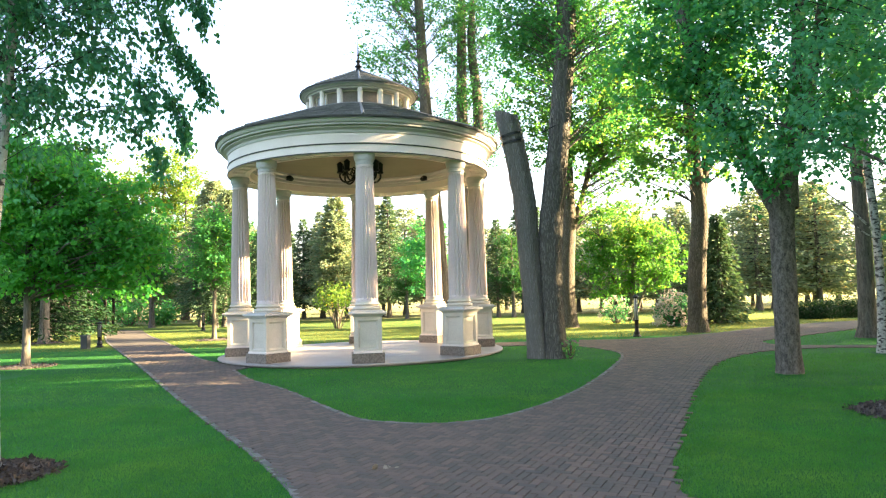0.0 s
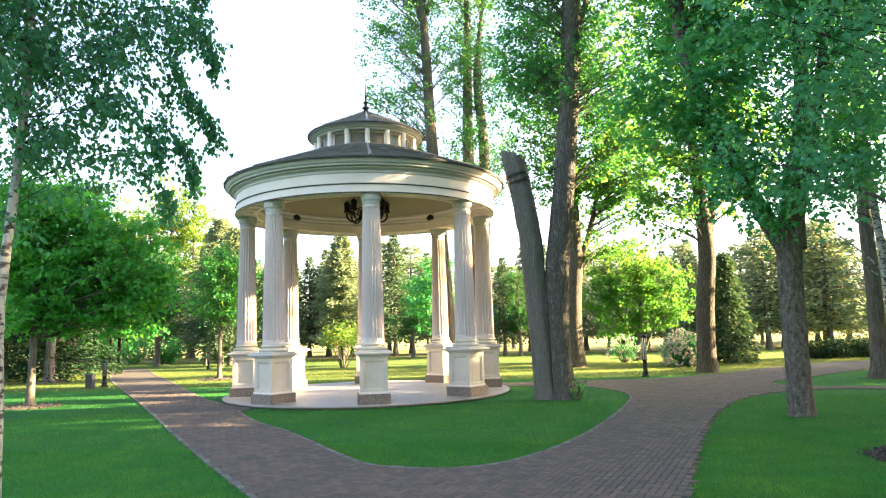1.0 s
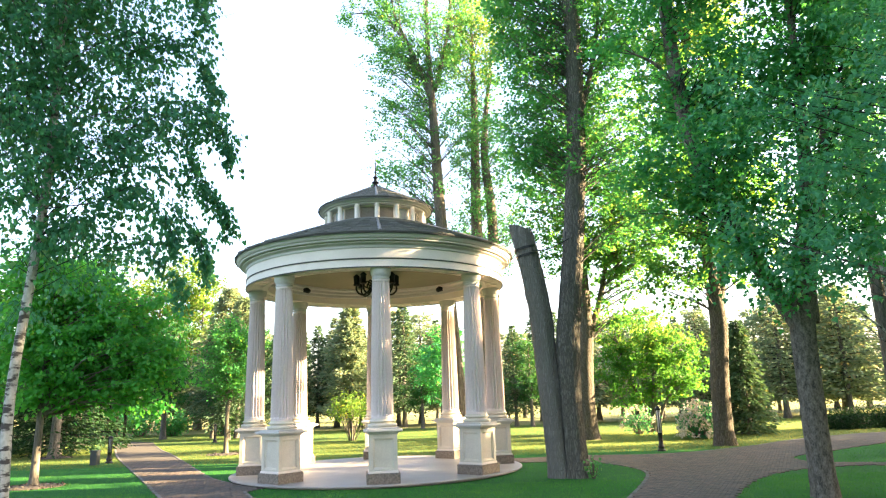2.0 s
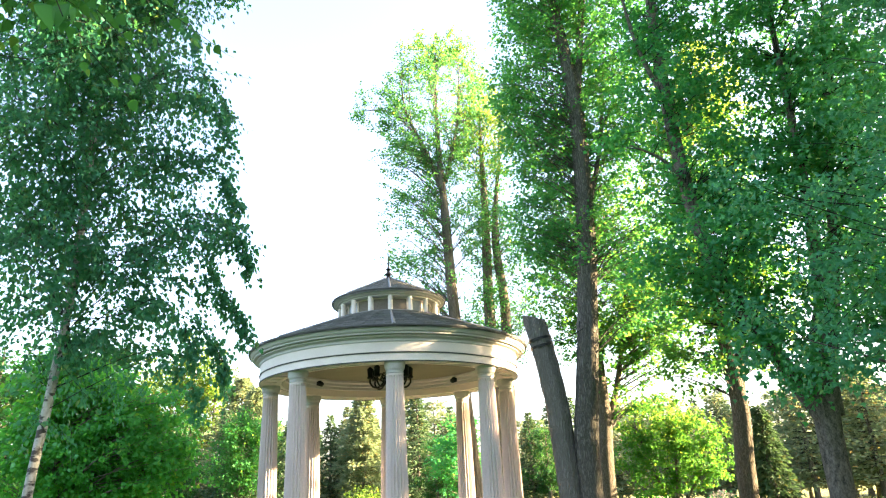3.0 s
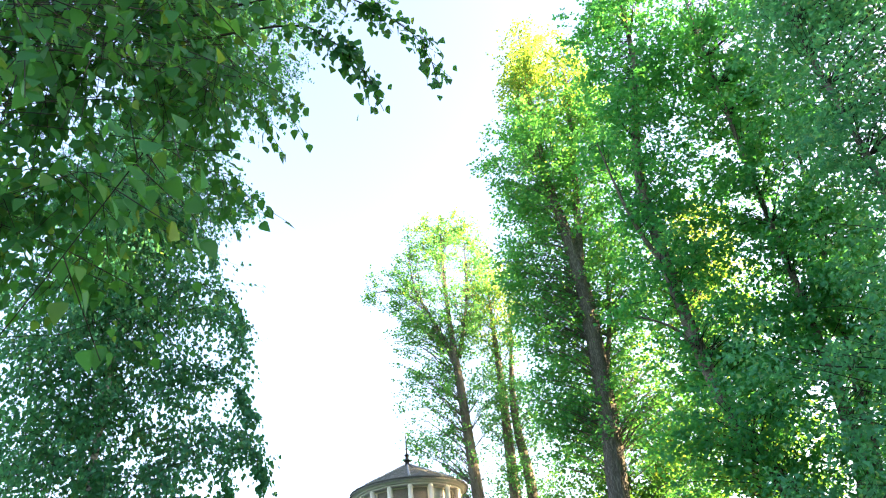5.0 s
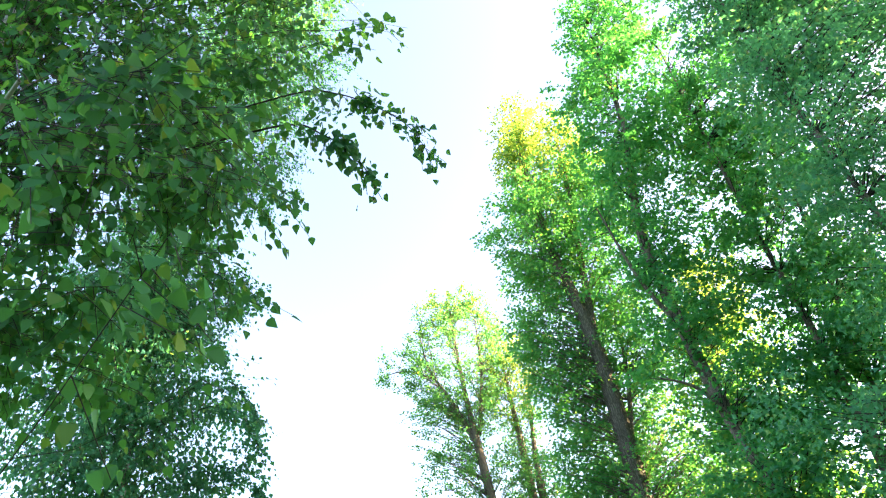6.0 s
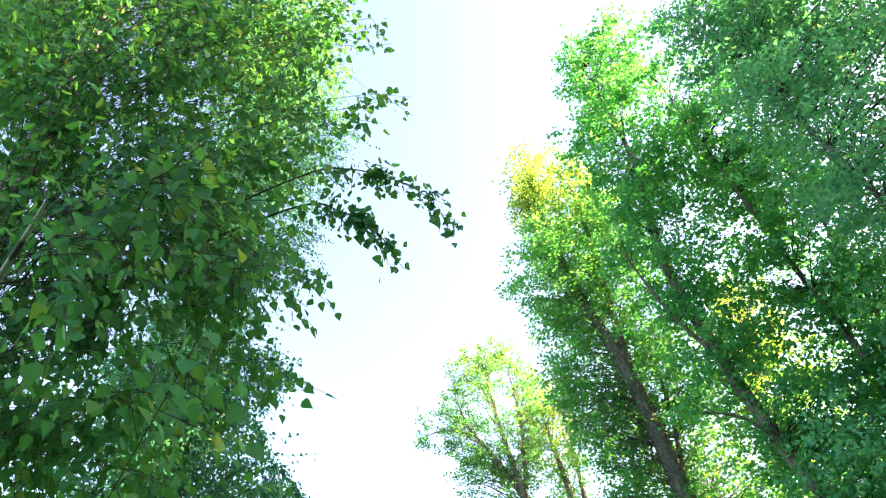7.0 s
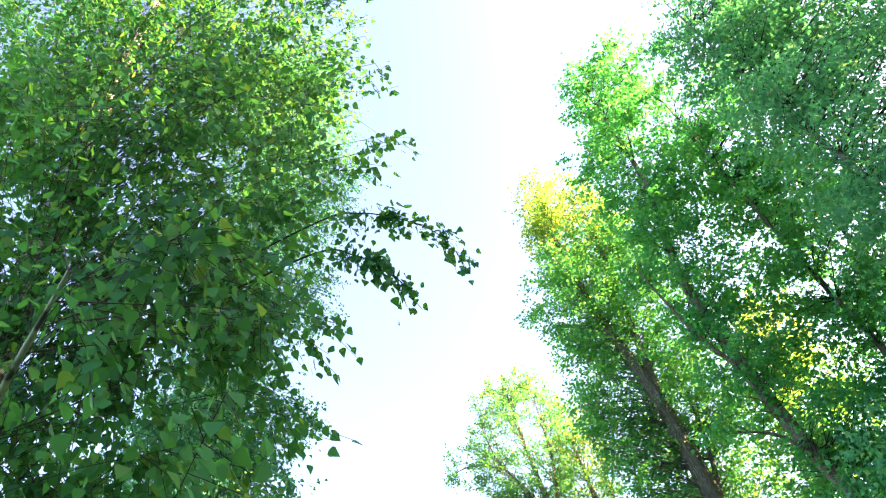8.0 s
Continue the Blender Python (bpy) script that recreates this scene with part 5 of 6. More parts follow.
birch((-4.35, 6.52, 0), "white-barked birch with hanging small-leaved branches in a mulch bed",
      [([(0, 0, -0.05), (0.0, 0, 1.0), (-0.03, 0, 2.0), (0.06, 0, 3.2), (0.13, 0, 4.4), (0.12, 0, 6.2), (0.15, 0, 9.5), (0.5, 0.1, 13), (0.9, 0.1, 16.5), (1.7, 0.1, 19.2)], [0.066, 0.053, 0.048, 0.045, 0.042, 0.038, 0.034, 0.027, 0.018, 0.008])],
      [(0.5, 0, 4.1, 1.05, 1.1, 0.8, 1.0), (0.5, 0, 5.5, 1.15, 1.2, 1.1, 0.9), (0.3, 0, 7.2, 1.15, 1.2, 1.3, 1.5), (0.3, 0, 9.2, 1.3, 1.3, 1.3, 1.5), (0.3, -0.6, 8.2, 1.1, 0.8, 1.6, 1.2), (1.0, 0, 11.7, 1.6, 1.4, 1.5, 1.0), (1.75, 0, 14.4, 1.55, 1.4, 1.9, 1.2), (2.2, 0, 17.4, 1.45, 1.4, 1.9, 1.2), (-0.9, 0, 6.5, 1.3, 1.3, 2.8, 0.8), (0.75, 0.2, 3.05, 0.85, 0.8, 0.30, 0.6),
       (1.55, 0, 3.45, 0.32, 0.5, 0.28, 2.2), (1.55, 0, 4.85, 0.36, 0.5, 0.34, 2.2), (1.45, 0, 5.85, 0.32, 0.5, 0.28, 2.2), (1.25, 0, 8.1, 0.40, 0.5, 0.40, 1.6), (1.2, 0, 6.9, 0.3, 0.5, 0.3, 1.6), (0.1, -0.9, 6.6, 0.9, 0.5, 2.6, 0.5)],
      1000, 118, 31, clump_size=0.32, leaf_size=0.056, limb=0.2, per_twig=13, sprays=MAIN_SPRAYS)
NEAR_SPRAYS = [([(0.1, 0.05, 4.5), (0.8, 0.3, 5.15), (1.48, 0.48, 5.52), (1.72, 0.48, 5.44), (1.92, 0.5, 5.28), (2.08, 0.52, 5.08), (2.16, 0.53, 4.83)], 34, 0.14),
               ([(0.9, 0.3, 5.0), (1.45, 0.45, 5.22), (1.65, 0.46, 5.08), (1.80, 0.47, 4.88), (1.90, 0.48, 4.55)], 26, 0.12)]
birch((-2.12, 1.22, 0), "white-barked birch with long drooping leafy twigs over the lawn",
      [([(0, 0, -0.05), (0.02, 0, 1.5), (0.0, 0, 3.5), (0.02, 0, 5.2), (0.15, 0.1, 8), (0.4, 0.3, 11.5)], [0.12, 0.105, 0.095, 0.085, 0.055, 0.01]),
       ([(0.0, 0, 3.3), (0.6, -0.45, 3.85), (1.2, -0.85, 3.9)], [0.020, 0.014, 0.005])],
      [(1.45, -0.9, 3.35, 0.30, 0.32, 0.45, 0.55), (1.1, -0.5, 4.0, 0.45, 0.50, 0.40, 0.5), (1.0, 0.0, 4.7, 0.60, 0.60, 0.45, 1.2), (1.2, 0.38, 4.85, 0.40, 0.30, 0.22, 1.3), (0.45, -0.35, 6.0, 0.5, 0.5, 1.2, 1.0), (0.5, -0.3, 7.9, 0.5, 0.5, 1.0, 1.0),
       (1.15, 0.35, 4.85, 0.42, 0.42, 0.32, 1.4), (1.15, 0.1, 5.7, 0.75, 0.75, 0.60, 1.1), (1.3, 0.35, 6.9, 0.85, 0.85, 0.75, 0.9), (1.3, 0.6, 8.3, 0.9, 0.9, 0.8, 0.8), (1.0, 0.9, 9.8, 1.0, 1.0, 1.0, 0.6),
       (0.2, -0.2, 5.6, 0.8, 0.9, 1.2, 0.5), (0.1, 0.0, 8.2, 0.9, 1.0, 1.6, 0.5), (0.7, 0.6, 4.3, 0.6, 0.6, 0.45, 0.9), (0.2, 0.3, 4.35, 0.5, 0.5, 0.4, 0.9), (-0.6, 1.0, 5.1, 0.7, 0.7, 0.6, 0.6), (-1.0, 0.1, 9.2, 0.7, 0.7, 1.6, 0.9), (-0.7, 0.1, 7.6, 0.5, 0.6, 0.7, 0.9)],
      740, 62, 32, clump_size=0.15, leaf_size=0.050, shape="birch_near", limb=0.1, leaf=M_LEAF_BIRCH_NEAR, sprays=NEAR_SPRAYS)
birch((9.88, 15.35, 0), "slim white birch beside the path fork",
      [([(0, 0, -0.05), (0.05, 0, 1.5), (0.02, 0, 3), (-0.1, 0, 5), (-0.2, 0, 9), (0.0, 0, 12)], [0.11, 0.095, 0.09, 0.08, 0.055, 0.01]),
       ([(0.0, 0, 2.75), (-0.55, -0.05, 3.25), (-1.35, -0.1, 3.85)], [0.03, 0.022, 0.006]),
       ([(0.0, 0, 2.6), (-0.4, -0.1, 2.8), (-1.0, -0.15, 3.4)], [0.022, 0.015, 0.005])],
      [(-0.4, 0, 5.0, 1.2, 1.2, 1.0, 0.7), (-0.2, 0, 7.5, 1.4, 1.4, 1.8, 1), (0, 0, 10.5, 1.2, 1.2, 1.6, 1)],
      150, 60, 33, leaf_size=0.08, twigs=False)

# ---- middle distance ----
tree("young_tree", (-10.9, 17.6, 0), "young broad-crowned lawn tree with a pale straight trunk",
     [([(0, 0, -0.05), (0.02, 0, 1.5), (0.05, 0, 2.8), (0.1, 0, 5.2)], [0.10, 0.085, 0.08, 0.02])],
     [(0.8, 0, 3.7, 2.2, 1.6, 1.1, 1), (0.2, 0, 5.0, 1.9, 1.6, 1.1, 1), (-0.5, 0, 3.4, 1.3, 1.4, 0.9, 0.8), (2.3, -0.1, 3.4, 1.4, 1.2, 0.8, 0.9), (3.3, -0.1, 3.1, 0.8, 0.9, 0.7, 1.4), (2.2, 0, 4.3, 1.2, 1.2, 0.8, 1.0), (0.5, 0, 2.5, 1.6, 1.3, 0.5, 0.8), (2.6, 0, 2.3, 1.0, 1.0, 0.5, 1.0), (0.0, 0, 5.6, 1.2, 1.2, 0.6, 1.0)],
     M_LEAF_LAWN, 0.10, "linden", 400, 80, 0.28, 41, M_BARK_PALE, 0.45, 0.8, "", low=0.35, stray=0.08)
tree("young_tree", (-9.25, 27.1, 0), "young upright lawn tree with fresh green leaves in a mulch ring",
     [([(0, 0, -0.05), (0.0, 0, 1.2), (0.03, 0, 2.6), (0, 0, 5.2)], [0.09, 0.075, 0.065, 0.015])],
     [(0, 0, 3.5, 1.1, 1.1, 1.2, 1), (0.1, 0, 4.6, 0.8, 0.8, 0.9, 0.9), (0.2, 0, 2.6, 1.0, 1.0, 0.5, 0.6)],
     M_LEAF_FRESH, 0.095, "small", 170, 60, 0.24, 42, M_BARK_PALE, 0.2, 0.8, low=0.3)
tree("round_tree", (-0.9, 36.0, 0), "round-crowned dark green tree on a short trunk",
     [([(0, 0, -0.05), (0, 0, 1.2), (0.05, 0, 2.4), (0, 0, 5)], [0.17, 0.14, 0.12, 0.02])],
     [(0, 0, 3.2, 1.7, 1.6, 1.5, 1), (0.2, 0, 4.5, 1.2, 1.2, 1.1, 1)],
     M_LEAF_MAPLE, 0.13, "small", 150, 55, 0.27, 43, M_BARK, 0.2, 0.9, low=0.35)
tree("golden_maple", (9.0, 33.0, 0), "broad many-stemmed maple with golden-green sunlit leaves",
     [([(0, 0, -0.05), (-0.3, 0, 1.2), (-0.9, 0, 2.6), (-1.3, 0, 4.2)], [0.09, 0.07, 0.05, 0.01]),
      ([(0.1, 0, -0.05), (0.15, 0, 1.4), (0.3, 0, 3.2), (0.2, 0, 5.2)], [0.09, 0.07, 0.05, 0.01]),
      ([(0.2, 0, -0.05), (0.7, 0, 1.3), (1.5, 0, 2.6), (2.0, 0, 3.8)], [0.08, 0.06, 0.05, 0.01]),
      ([(-0.1, 0.1, -0.05), (-0.9, 0.1, 1.0), (-1.9, 0.1, 2.2)], [0.06, 0.045, 0.01]),
      ([(0.0, 0.1, -0.05), (0.3, 0.2, 1.6), (0.9, 0.2, 4.0)], [0.06, 0.05, 0.01])],
     [(-0.6, 0, 4.6, 1.6, 1.3, 1.1, 1), (1.1, 0, 3.9, 1.7, 1.4, 1.0, 1), (-1.5, 0, 3.0, 1.2, 1.2, 1.1, 0.9), (1.7, 0, 3.0, 1.2, 1.2, 0.8, 0.8), (-1.1, 0, 1.9, 1.2, 1.0, 0.7, 0.7), (1.3, 0, 2.1, 1.2, 1.0, 0.6, 0.6), (0, 0, 3.0, 1.6, 1.3, 1.0, 0.7)],
     M_LEAF_LIME, 0.12, "maple", 300, 56, 0.22, 44, M_BARK, 0.3, 0.7, low=0.3, flare=0, stray=0.2, shell=0.6, tips=(5.0, M_LEAF_SUNLIT))

shrub("blossom_shrub", (9.45, 27.9, 0), "round rhododendron bush covered in cream-white flowers", 0.85, 1.5, 40, 1700, M_LEAF_BIRCH, 0.11, 51, flowers=260)
shrub("blossom_shrub", (8.0, 31.6, 0), "loose bush with white flower heads near the lamp", 0.85, 1.35, 26, 520, M_LEAF_BIRCH, 0.11, 52, flowers=36, bottom=0.4)
shrub("golden_shrub", (-5.4, 33.9, 0), "yellow-green sunlit bush on several bare stems", 1.4, 2.35, 22, 1700, M_LEAF_GOLD, 0.11, 53, bottom=0.80, even=0.86)
shrub("sapling", (2.93, 15.9, 0), "small leafy shoot at the foot of the split trunk", 0.16, 0.62, 6, 90, M_LEAF_SPRING, 0.07, 54, "linden")
for x, y, r, h, s in ((17.0, 31.2, 1.2, 0.72, 55), (18.6, 31.6, 1.3, 0.78, 56), (20.2, 32.0, 1.2, 0.7, 57)):
    shrub("juniper", (x, y, 0), "low spreading dark juniper bush at the lawn edge", r, h, 40, 4200, M_JUNIPER, 0.12, s, "needle", bottom=0.05, group="juniper hedge")
for x, y, r, h, s in ((-22.0, 47.0, 1.6, 2.3, 58), (-19.3, 46.0, 1.2, 1.7, 59), (-15.5, 45.0, 1.2, 2.4, 60), (-25.5, 48.0, 1.8, 1.8, 61)):
    shrub("leafy_shrub", (x, y, 0), "leafy green shrub at the wood's edge", r, h, 26, 1500, M_LEAF_LINDEN, 0.16, s, bottom=0.2, group="shrubs at the wood's edge")

# ---- conifers ----
conifer("spruce", (12.1, 29.6, 0), "dense dark spruce standing on the lawn", 4.9, 1.35, 44, 61, M_NEEDLE, 0.03, 0.30, 0.22, 20)
FOREST = "conifers of the wood"
big_spruce = conifer("pine", (-7.3, 45.5, 0), "tall soft grey-green pine at the edge of the wood", 8.4, 2.5, 36, 62, M_NEEDLE_PINE, 0.13, -0.12, 0.26, 64, FOREST, 0.75)
dark_spruce = conifer("spruce", (-4.0, 49.0, 0), "tall dark spruce at the edge of the wood", 9.0, 2.3, 34, 63, M_NEEDLE, 0.15, 0.28, 0.30, 18, FOREST)
far_pine = conifer("pine", (-9.6, 53.5, 0), "grey-green pine in the depth of the wood", 8.6, 2.5, 26, 66, M_NEEDLE_PINE, 0.13, -0.08, 0.36, 20, FOREST, 0.75)
loose_pine = conifer("pine", (25.0, 45.0, 0), "wide loose pine with long grey-green boughs", 8.4, 3.2, 22, 64, M_NEEDLE_PINE, 0.17, 0.02, 0.34, 27, FOREST, 0.5, 0.2)
low_pine = conifer("pine", (-17.4, 29.6, 0), "low dark pine with long drooping boughs", 5.0, 2.3, 22, 65, M_JUNIPER, 0.10, 0.3, 0.22, 30, FOREST, 0.6, 0.14)
g_forest = random.Random(8)
rows = []
for k in range(46):
    x = -46 + k * 2.15 + g_forest.uniform(-0.8, 0.8)
    rows.append((x, 50 + 7 * g_forest.random() + 0.004 * x * x, (far_pine, dark_spruce, loose_pine)[g_forest.choice((0, 1, 2, 2))], g_forest.uniform(0.8, 1.1)))
for k in range(15):
    x = -62 + k * 8.6 + g_forest.uniform(-1, 1)
    rows.append((x, 62 + 10 * g_forest.random(), (far_pine, dark_spruce, loose_pine)[k % 3], g_forest.uniform(0.95, 1.3)))
rows += [(-15.5, 48.5, big_spruce, 1.15), (-17.6, 51.5, big_spruce, 1.3), (30.0, 44.0, loose_pine, 1.05), (17.5, 45.0, dark_spruce, 0.8), (35.5, 44.0, dark_spruce, 1.0), (27.0, 49.0, big_spruce, 1.1), (-13.0, 38.5, dark_spruce, 0.62), (-10.6, 39.5, dark_spruce, 0.7), (-14.8, 41.0, dark_spruce, 0.8), (-18.5, 33.0, low_pine, 1.1), (-20.5, 30.5, low_pine, 0.9), (-22, 36, dark_spruce, 0.7), (-26, 33, big_spruce, 0.75), (3.5, 44.0, dark_spruce, 0.72), (12.5, 46.0, loose_pine, 0.8), (15.5, 44.5, loose_pine, 0.85), (20.5, 44.0, loose_pine, 0.95), (8.5, 46.5, loose_pine, 0.85), (23.0, 47.0, loose_pine, 1.05), (33.0, 47.0, loose_pine, 1.1)]
for x, y, kind_of, s in rows:
    copy_thing(kind_of, pose(x, y, float(ground_height(x, y)), 0, 0, g_forest.uniform(0, 360)) @ Matrix.Diagonal((s, s, s, 1)))

# ---- broad-leaved trees of the wood ----
WOOD = "broad-leaved trees of the wood"
wood_tree = tree("wood_tree", (-16.6, 28.0, 0), "leafy green tree at the edge of the wood",
     [([(0, 0, -0.05), (0.02, 0, 1.8), (0.1, 0, 4), (0.1, 0, 9)], [0.20, 0.17, 0.13, 0.02])],
     [(0, 0, 5, 2.4, 2.3, 1.8, 1), (0.3, 0, 7.5, 2.0, 2.0, 1.8, 1), (-0.6, 0, 3.3, 2.0, 2.0, 0.9, 0.8)],
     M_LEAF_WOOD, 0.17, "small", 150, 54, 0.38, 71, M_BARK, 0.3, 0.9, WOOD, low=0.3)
gold_tree = tree("wood_tree", (-27.0, 60.0, 0), "tall golden-green sunlit tree in the wood",
     [([(0, 0, -0.05), (0.02, 0, 3), (0.1, 0, 7), (0.1, 0, 13)], [0.25, 0.2, 0.15, 0.02])],
     [(0, 0, 10, 2.4, 2.3, 2.8, 1), (0.3, 0, 12.5, 1.8, 1.8, 1.8, 1), (-0.6, 0, 7, 2.2, 2.0, 2, 0.8)],
     M_LEAF_GOLD, 0.2, "small", 150, 45, 0.4, 72, M_BARK, 0.2, 0.9, WOOD, low=0.3)
for x, y, s in ((-24, 58, 1.1), (-21.8, 57, 0.98), (-31, 63, 1.05)):
    copy_thing(gold_tree, pose(x, y, 0, 0, 0, x * 37) @ Matrix.Diagonal((s, s, s, 1)))
for x, y, s in ((-15.5, 21.5, 0.8), (-20, 25, 0.95), (-13.2, 40.5, 0.75), (-18.0, 41.5, 0.85), (-23, 42, 1.0), (-28, 40, 1.1), (-33, 44, 1.2), (-11.5, 42, 0.7), (4.4, 43, 0.62), (-2.5, 45, 0.6), (36, 42, 1.1)):
    copy_thing(wood_tree, pose(x, y, float(ground_height(x, y)), 0, 0, x * 53 + y * 17) @ Matrix.Diagonal((s, s, s, 1)))
# unseen tree added: its high crown shades the linden, sun passes below
tree("wood_tree", (22.0, 17.6, 0), "tall bare-stemmed tree added out of view to shade the linden", [([(0, 0, -0.05), (0.1, 0, 8), (0, 0, 16), (0.1, 0, 24)], [0.32, 0.26, 0.18, 0.03])],
     [(0, 0, 16.5, 2.6, 3.0, 2.0, 1), (0.2, 0, 19.5, 2.6, 3.0, 2.2, 1), (0, 0, 22.8, 2.2, 2.4, 1.8, 1)], M_LEAF_LINDEN, 0.24, "small", 130, 50, 0.5, 73, M_BARK, 0.3, 0.9, WOOD, low=0.5)
# unseen trees added east of and behind the walk to shade the near lawn
shade_tree = tree("wood_tree", (27.0, 9.0, 0), "broad dark green tree added out of view to cast shade",
     [([(0, 0, -0.05), (0.03, 0, 2.9), (0.15, 0, 6.4), (0.15, 0, 14.4)], [0.32, 0.27, 0.2, 0.03])],
     [(0, 0, 8.0, 3.8, 3.7, 2.9, 1), (0.4, 0, 12.0, 3.2, 3.2, 2.9, 1), (-0.9, 0, 5.3, 3.2, 3.2, 1.4, 0.8)],
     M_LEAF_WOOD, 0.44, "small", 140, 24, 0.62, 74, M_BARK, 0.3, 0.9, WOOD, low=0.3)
# narrow and stretched copies shape where sun reaches the path and far lawn
for x, y, s, *tall in ((17.5, 4.5, 1.6, 1.44), (19.5, 2.4, 1.7, 1.52), (24.0, 4.8, 1.8, 1.66), (18.5, 16.8, 1.05), (20.0, 15.2, 0.8), (14.2, 13.4, 0.5), (15.5, 9.4, 0.7), (17.5, 13.0, 0.8), (13.0, 12.4, 0.42), (19.0, 11.0, 0.8), (27.0, 25.6, 0.35, 1.2), (29.0, 28.4, 0.4, 1.25), (31.0, 31.5, 0.4, 1.3), (-34, -20, 1.4), (-24, -29, 1.3), (-6.5, -34, 1.2), (10, -31, 1.5), (12.5, 0.5, 1.3, 1.22), (14.5, -3.5, 1.3), (24, -20, 1.5), (20.5, -1.5, 1.6, 1.5), (24.0, 20.5, 1.0), (16.5, 14.4, 0.6), (20.5, 19.5, 0.85), (21.0, 22.6, 0.85), (18, 9.5, 2.2), (22, 13.0, 2.0, 2.8), (27, 17.0, 1.2), (14.5, 7.0, 1.25), (27.5, 22.5, 1.0), (17, 8.0, 0.95), (20.5, 11.2, 1.0), (15.8, 11.8, 0.85), (24, 15.5, 1.0), (24.5, 24.3, 0.75, 0.6), (24.8, 27.0, 0.75, 0.6), (25.2, 29.6, 0.75, 0.6)):
    copy_thing(shade_tree, pose(x, y, 0, 0, 0, x * 91 + y * 13) @ Matrix.Diagonal((s / 1.6, s / 1.6, (tall[0] if tall else s) / 1.6, 1)))


# ---- small dark shelter by the far path ----
def build_shelter():
    root = thing("garden_shelter", (-22.4, 44.0, 0), "small dark timber garden shelter beside the far path", "shelter")
    for x, y in ((-0.55, -0.55), (0.55, -0.55), (-0.55, 0.55), (0.55, 0.55)):
        bm = bmesh.new()
        box(bm, x - 0.07, x + 0.07, y - 0.07, y + 0.07, -0.05, 2.3, 0.01)
        part("post", bm, M_DARKWOOD, root)
    bm = bmesh.new()
    top = [bm.verts.new((sx * 0.75, sy * 0.75, 2.3)) for sx, sy in ((-1, -1), (1, -1), (1, 1), (-1, 1))]
    tip = bm.verts.new((0, 0, 2.7))
    for k in range(4):
        bm.faces.new((top[k], top[(k + 1) % 4], tip))
    bm.faces.new(top[::-1])
    part("roof", bm, M_DARKWOOD, root)
    for z in (0.45, 0.85):
        bm = bmesh.new()
        box(bm, -0.55, 0.55, -0.58, -0.52, z, z + 0.09, 0.01)
        part("rail", bm, M_DARKWOOD, root)


build_shelter()


# ---- edging stones and paving bricks ----
def block(lx, ly, h, chamfer):
    """A small block with a chamfered top, standing on z = 0."""
    bm = bmesh.new()
    lo = [bm.verts.new((sx * lx / 2, sy * ly / 2, 0)) for sx, sy in ((-1, -1), (1, -1), (1, 1), (-1, 1))]
    mid = [bm.verts.new((v.co.x, v.co.y, h - chamfer)) for v in lo]
    top = [bm.verts.new((v.co.x - math.copysign(chamfer, v.co.x), v.co.y - math.copysign(chamfer, v.co.y), h)) for v in lo]
    for a, b in ((lo, mid), (mid, top)):
        for k in range(4):
            bm.faces.new((a[k], a[(k + 1) % 4], b[(k + 1) % 4], b[k]))
    bm.faces.new(top)
    return bm


def block_arrays(bm):
    bm.verts.index_update()
    v = np.array([x.co[:] for x in bm.verts])
    f = np.array([[x.index for x in q.verts] for q in bm.faces])
    return v, f


def set_blocks(v, f, places, turns, lifts, name, material):
    c, s = np.cos(turns), np.sin(turns)
    V = np.empty((len(places), len(v), 3))
    V[..., 0] = places[:, 0, None] + c[:, None] * v[None, :, 0] - s[:, None] * v[None, :, 1]
    V[..., 1] = places[:, 1, None] + s[:, None] * v[None, :, 0] + c[:, None] * v[None, :, 1]
    V[..., 2] = lifts[:, None] + v[None, :, 2]
    F = (f[None] + (np.arange(len(places)) * len(v))[:, None, None]).reshape(-1, f.shape[1])
    return array_mesh(name, V.reshape(-1, 3), F, material)


def build_kerb():
    g = np.random.default_rng(9)
    root = thing("kerb", (0, 0, 0), "low line of grey edging stones along the path", "kerb", kind="structure")
    stone = bm_mesh("edging_stone", block(0.204, 0.080, 0.021, 0.008), M_KERB)
    near, far = [], []
    for line in edge_lines[2:]:
        seg = np.linalg.norm(np.diff(line, axis=0), axis=1)
        s = np.concatenate([[0], np.cumsum(seg)])
        for d in np.arange(0.12, s[-1], 0.207):
            x, y = np.interp(d, s, line[:, 0]), np.interp(d, s, line[:, 1])
            x2, y2 = np.interp(min(d + 0.05, s[-1]), s, line[:, 0]), np.interp(min(d + 0.05, s[-1]), s, line[:, 1])
            if y < 3.5 or y > 34 or math.hypot(x - PAVILION[0], y - PAVILION[1]) < 4.0:
                continue
            (near if y < 15.5 and len(near) < 300 else far).append((x, y, math.atan2(y2 - y, x2 - x) + g.normal(0, 0.02)))
    for x, y, a in near:
        part("edging_stone", stone, M_KERB, root, m=Matrix.Translation((x, y, g.normal(0.0, 0.002))) @ Matrix.Rotation(a, 4, "Z"))
    if far:
        F = np.array(far)
        v, f = block_arrays(block(0.204, 0.080, 0.021, 0.008))
        ob = part("edging_stones", set_blocks(v, f, F[:, :2], F[:, 2], np.zeros(len(F)), "edging_stones", M_KERB), M_KERB, root)
        ob["kind"] = "stuff"


build_kerb()


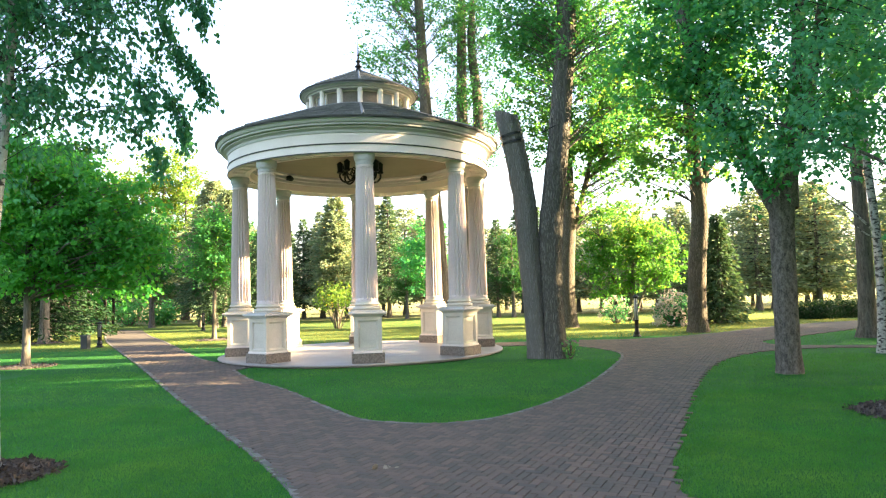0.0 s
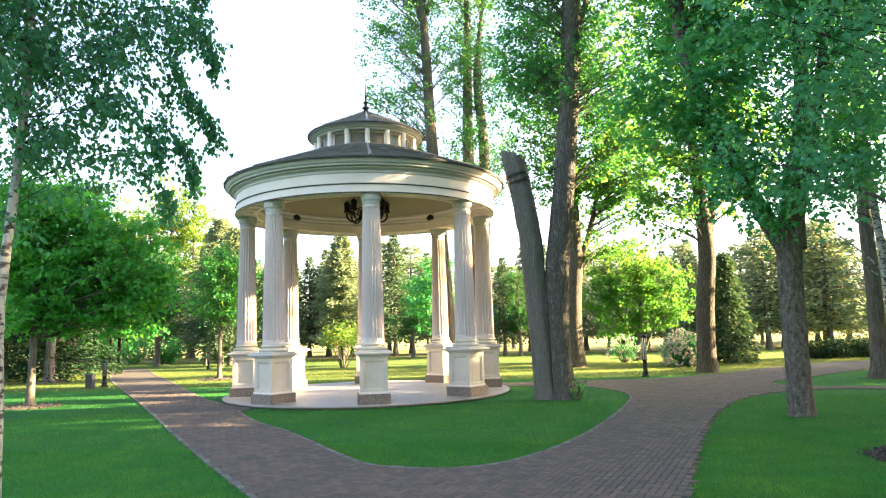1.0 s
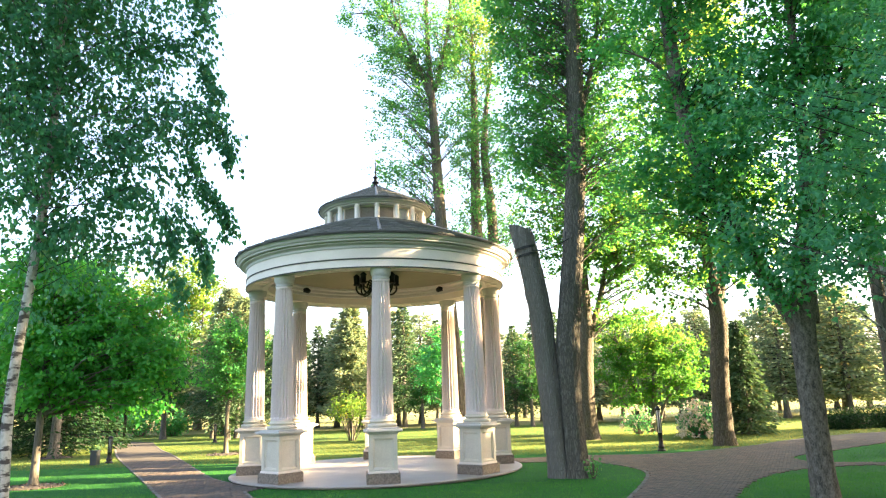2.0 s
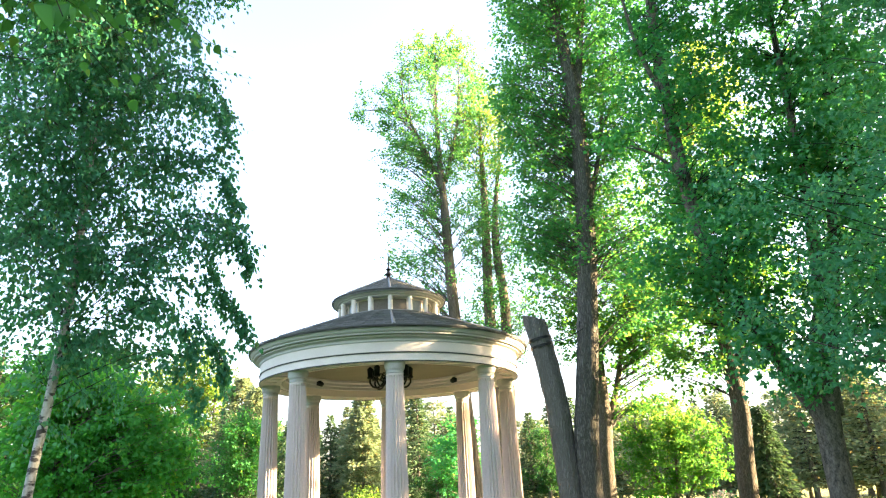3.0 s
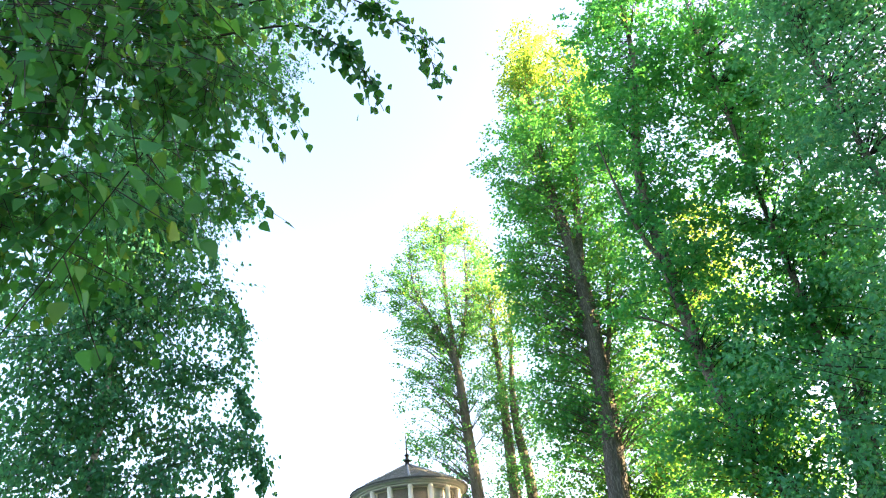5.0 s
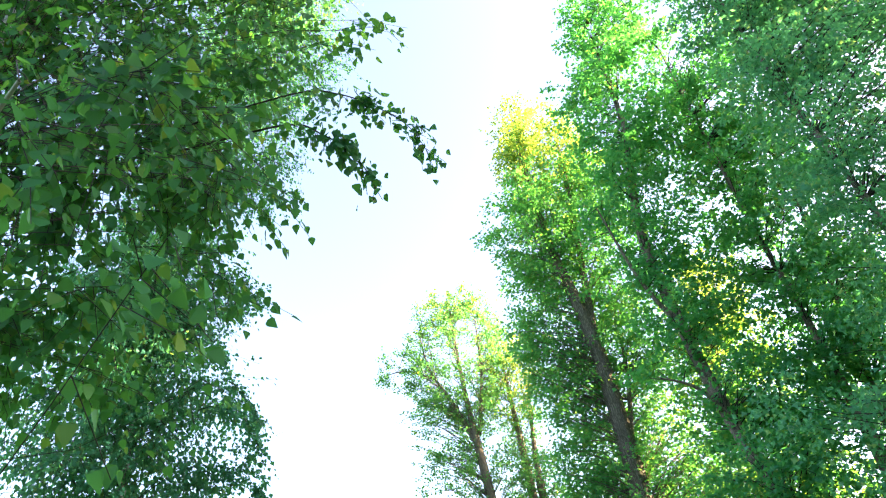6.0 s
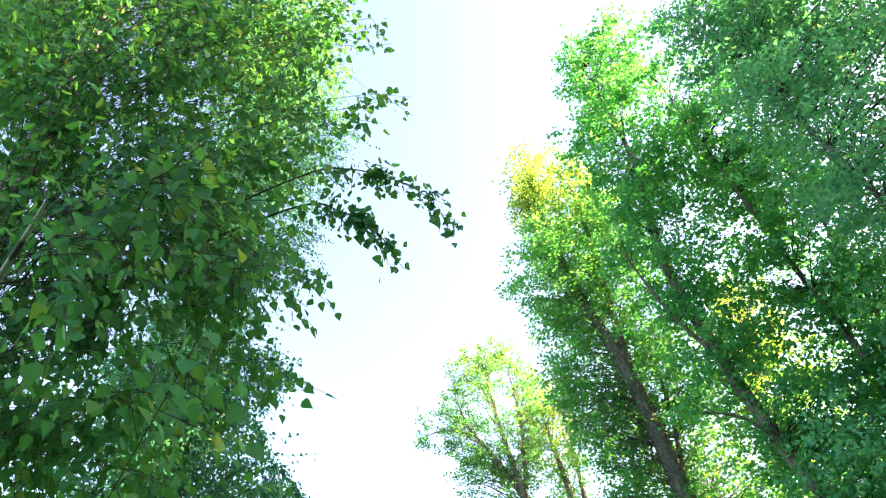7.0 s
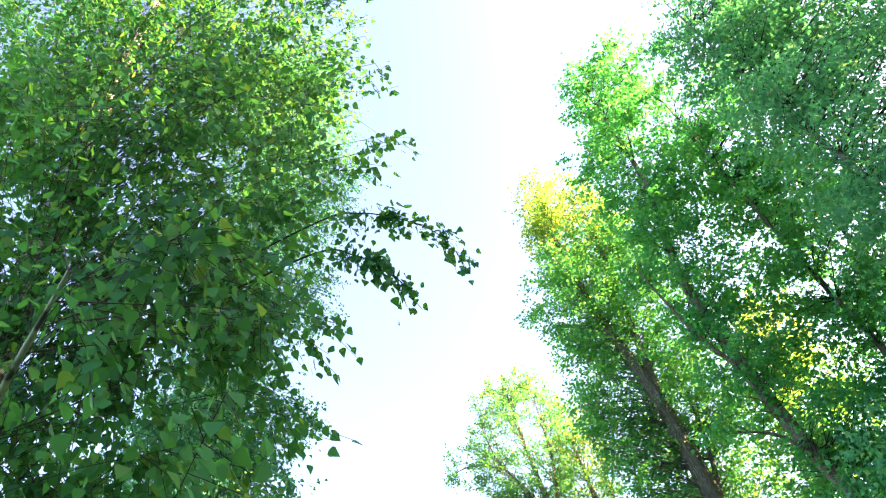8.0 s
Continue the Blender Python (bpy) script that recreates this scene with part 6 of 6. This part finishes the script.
def build_bricks():
    """Herringbone, laid aslant to the walk."""
    g = np.random.default_rng(10)
    W = 0.082
    lay = radians(64)
    c, s_ = math.cos(lay), math.sin(lay)
    span = 420
    i, j = np.meshgrid(np.arange(-span, span), np.arange(-span, span), indexing="ij")
    i, j = i.ravel(), j.ravel()
    d = (i - j) % 4
    across, up = d == 0, d == 3
    u = np.concatenate([(i[across] + 1.0) * W, (i[up] + 0.5) * W])
    v = np.concatenate([(j[across] + 0.5) * W, (j[up] + 1.0) * W])
    turn = np.concatenate([np.zeros(across.sum()), np.full(up.sum(), np.pi / 2)]) + lay
    P = np.stack([c * u - s_ * v, s_ * u + c * v + 12], 1)
    keep = (P[:, 1] > -5.5) & (P[:, 1] < 25) & (abs(P[:, 0]) < 14)
    P, turn = P[keep], turn[keep]
    keep = inside(paved_ring, P) & (np.hypot(P[:, 0] - PAVILION[0], P[:, 1] - PAVILION[1]) > 3.85)
    P, turn = P[keep], turn[keep]
    lift = g.normal(0.0, 0.0009, len(P))
    order = np.argsort(P[:, 1])
    P, turn, lift = P[order], turn[order], lift[order]
    start = np.searchsorted(P[:, 1], 5.2)
    single = np.arange(start, min(start + 300, len(P)))
    rest = np.setdiff1d(np.arange(len(P)), single)
    brick = bm_mesh("brick", block(0.158, 0.077, 0.019, 0.004), M_BRICK)
    for k in single:
        part("brick", brick, M_BRICK, path, m=Matrix.Translation((P[k, 0], P[k, 1], 0.003 + lift[k])) @ Matrix.Rotation(turn[k], 4, "Z"))
    vv, ff = block_arrays(block(0.158, 0.077, 0.019, 0.004))
    ob = part("bricks", set_blocks(vv, ff, P[rest], turn[rest], 0.003 + lift[rest], "bricks", M_BRICKS), M_BRICKS, path)
    ob["kind"] = "stuff"


build_bricks()


# ---- dry litter blown onto the paving ----
def build_litter(x, y):
    g = np.random.default_rng(77)
    root = thing("fallen_leaves", (x, y, 0.024), "few dry curled fallen leaves lying on the bricks", "leaves")
    for k in range(7):
        p = np.array([[g.normal(0, 0.09), g.normal(0, 0.05), 0.006]])
        v, f = leaf_arrays(p, 0.05, "linden", g, 0.0, np.array([[g.normal(), g.normal(), 0.12]]))
        v[:, 2] = np.maximum(v[:, 2], 0.001)
        part("leaf", array_mesh("leaf", v, f, M_DRYLEAF), M_DRYLEAF, root)


build_litter(-0.64, 6.30)
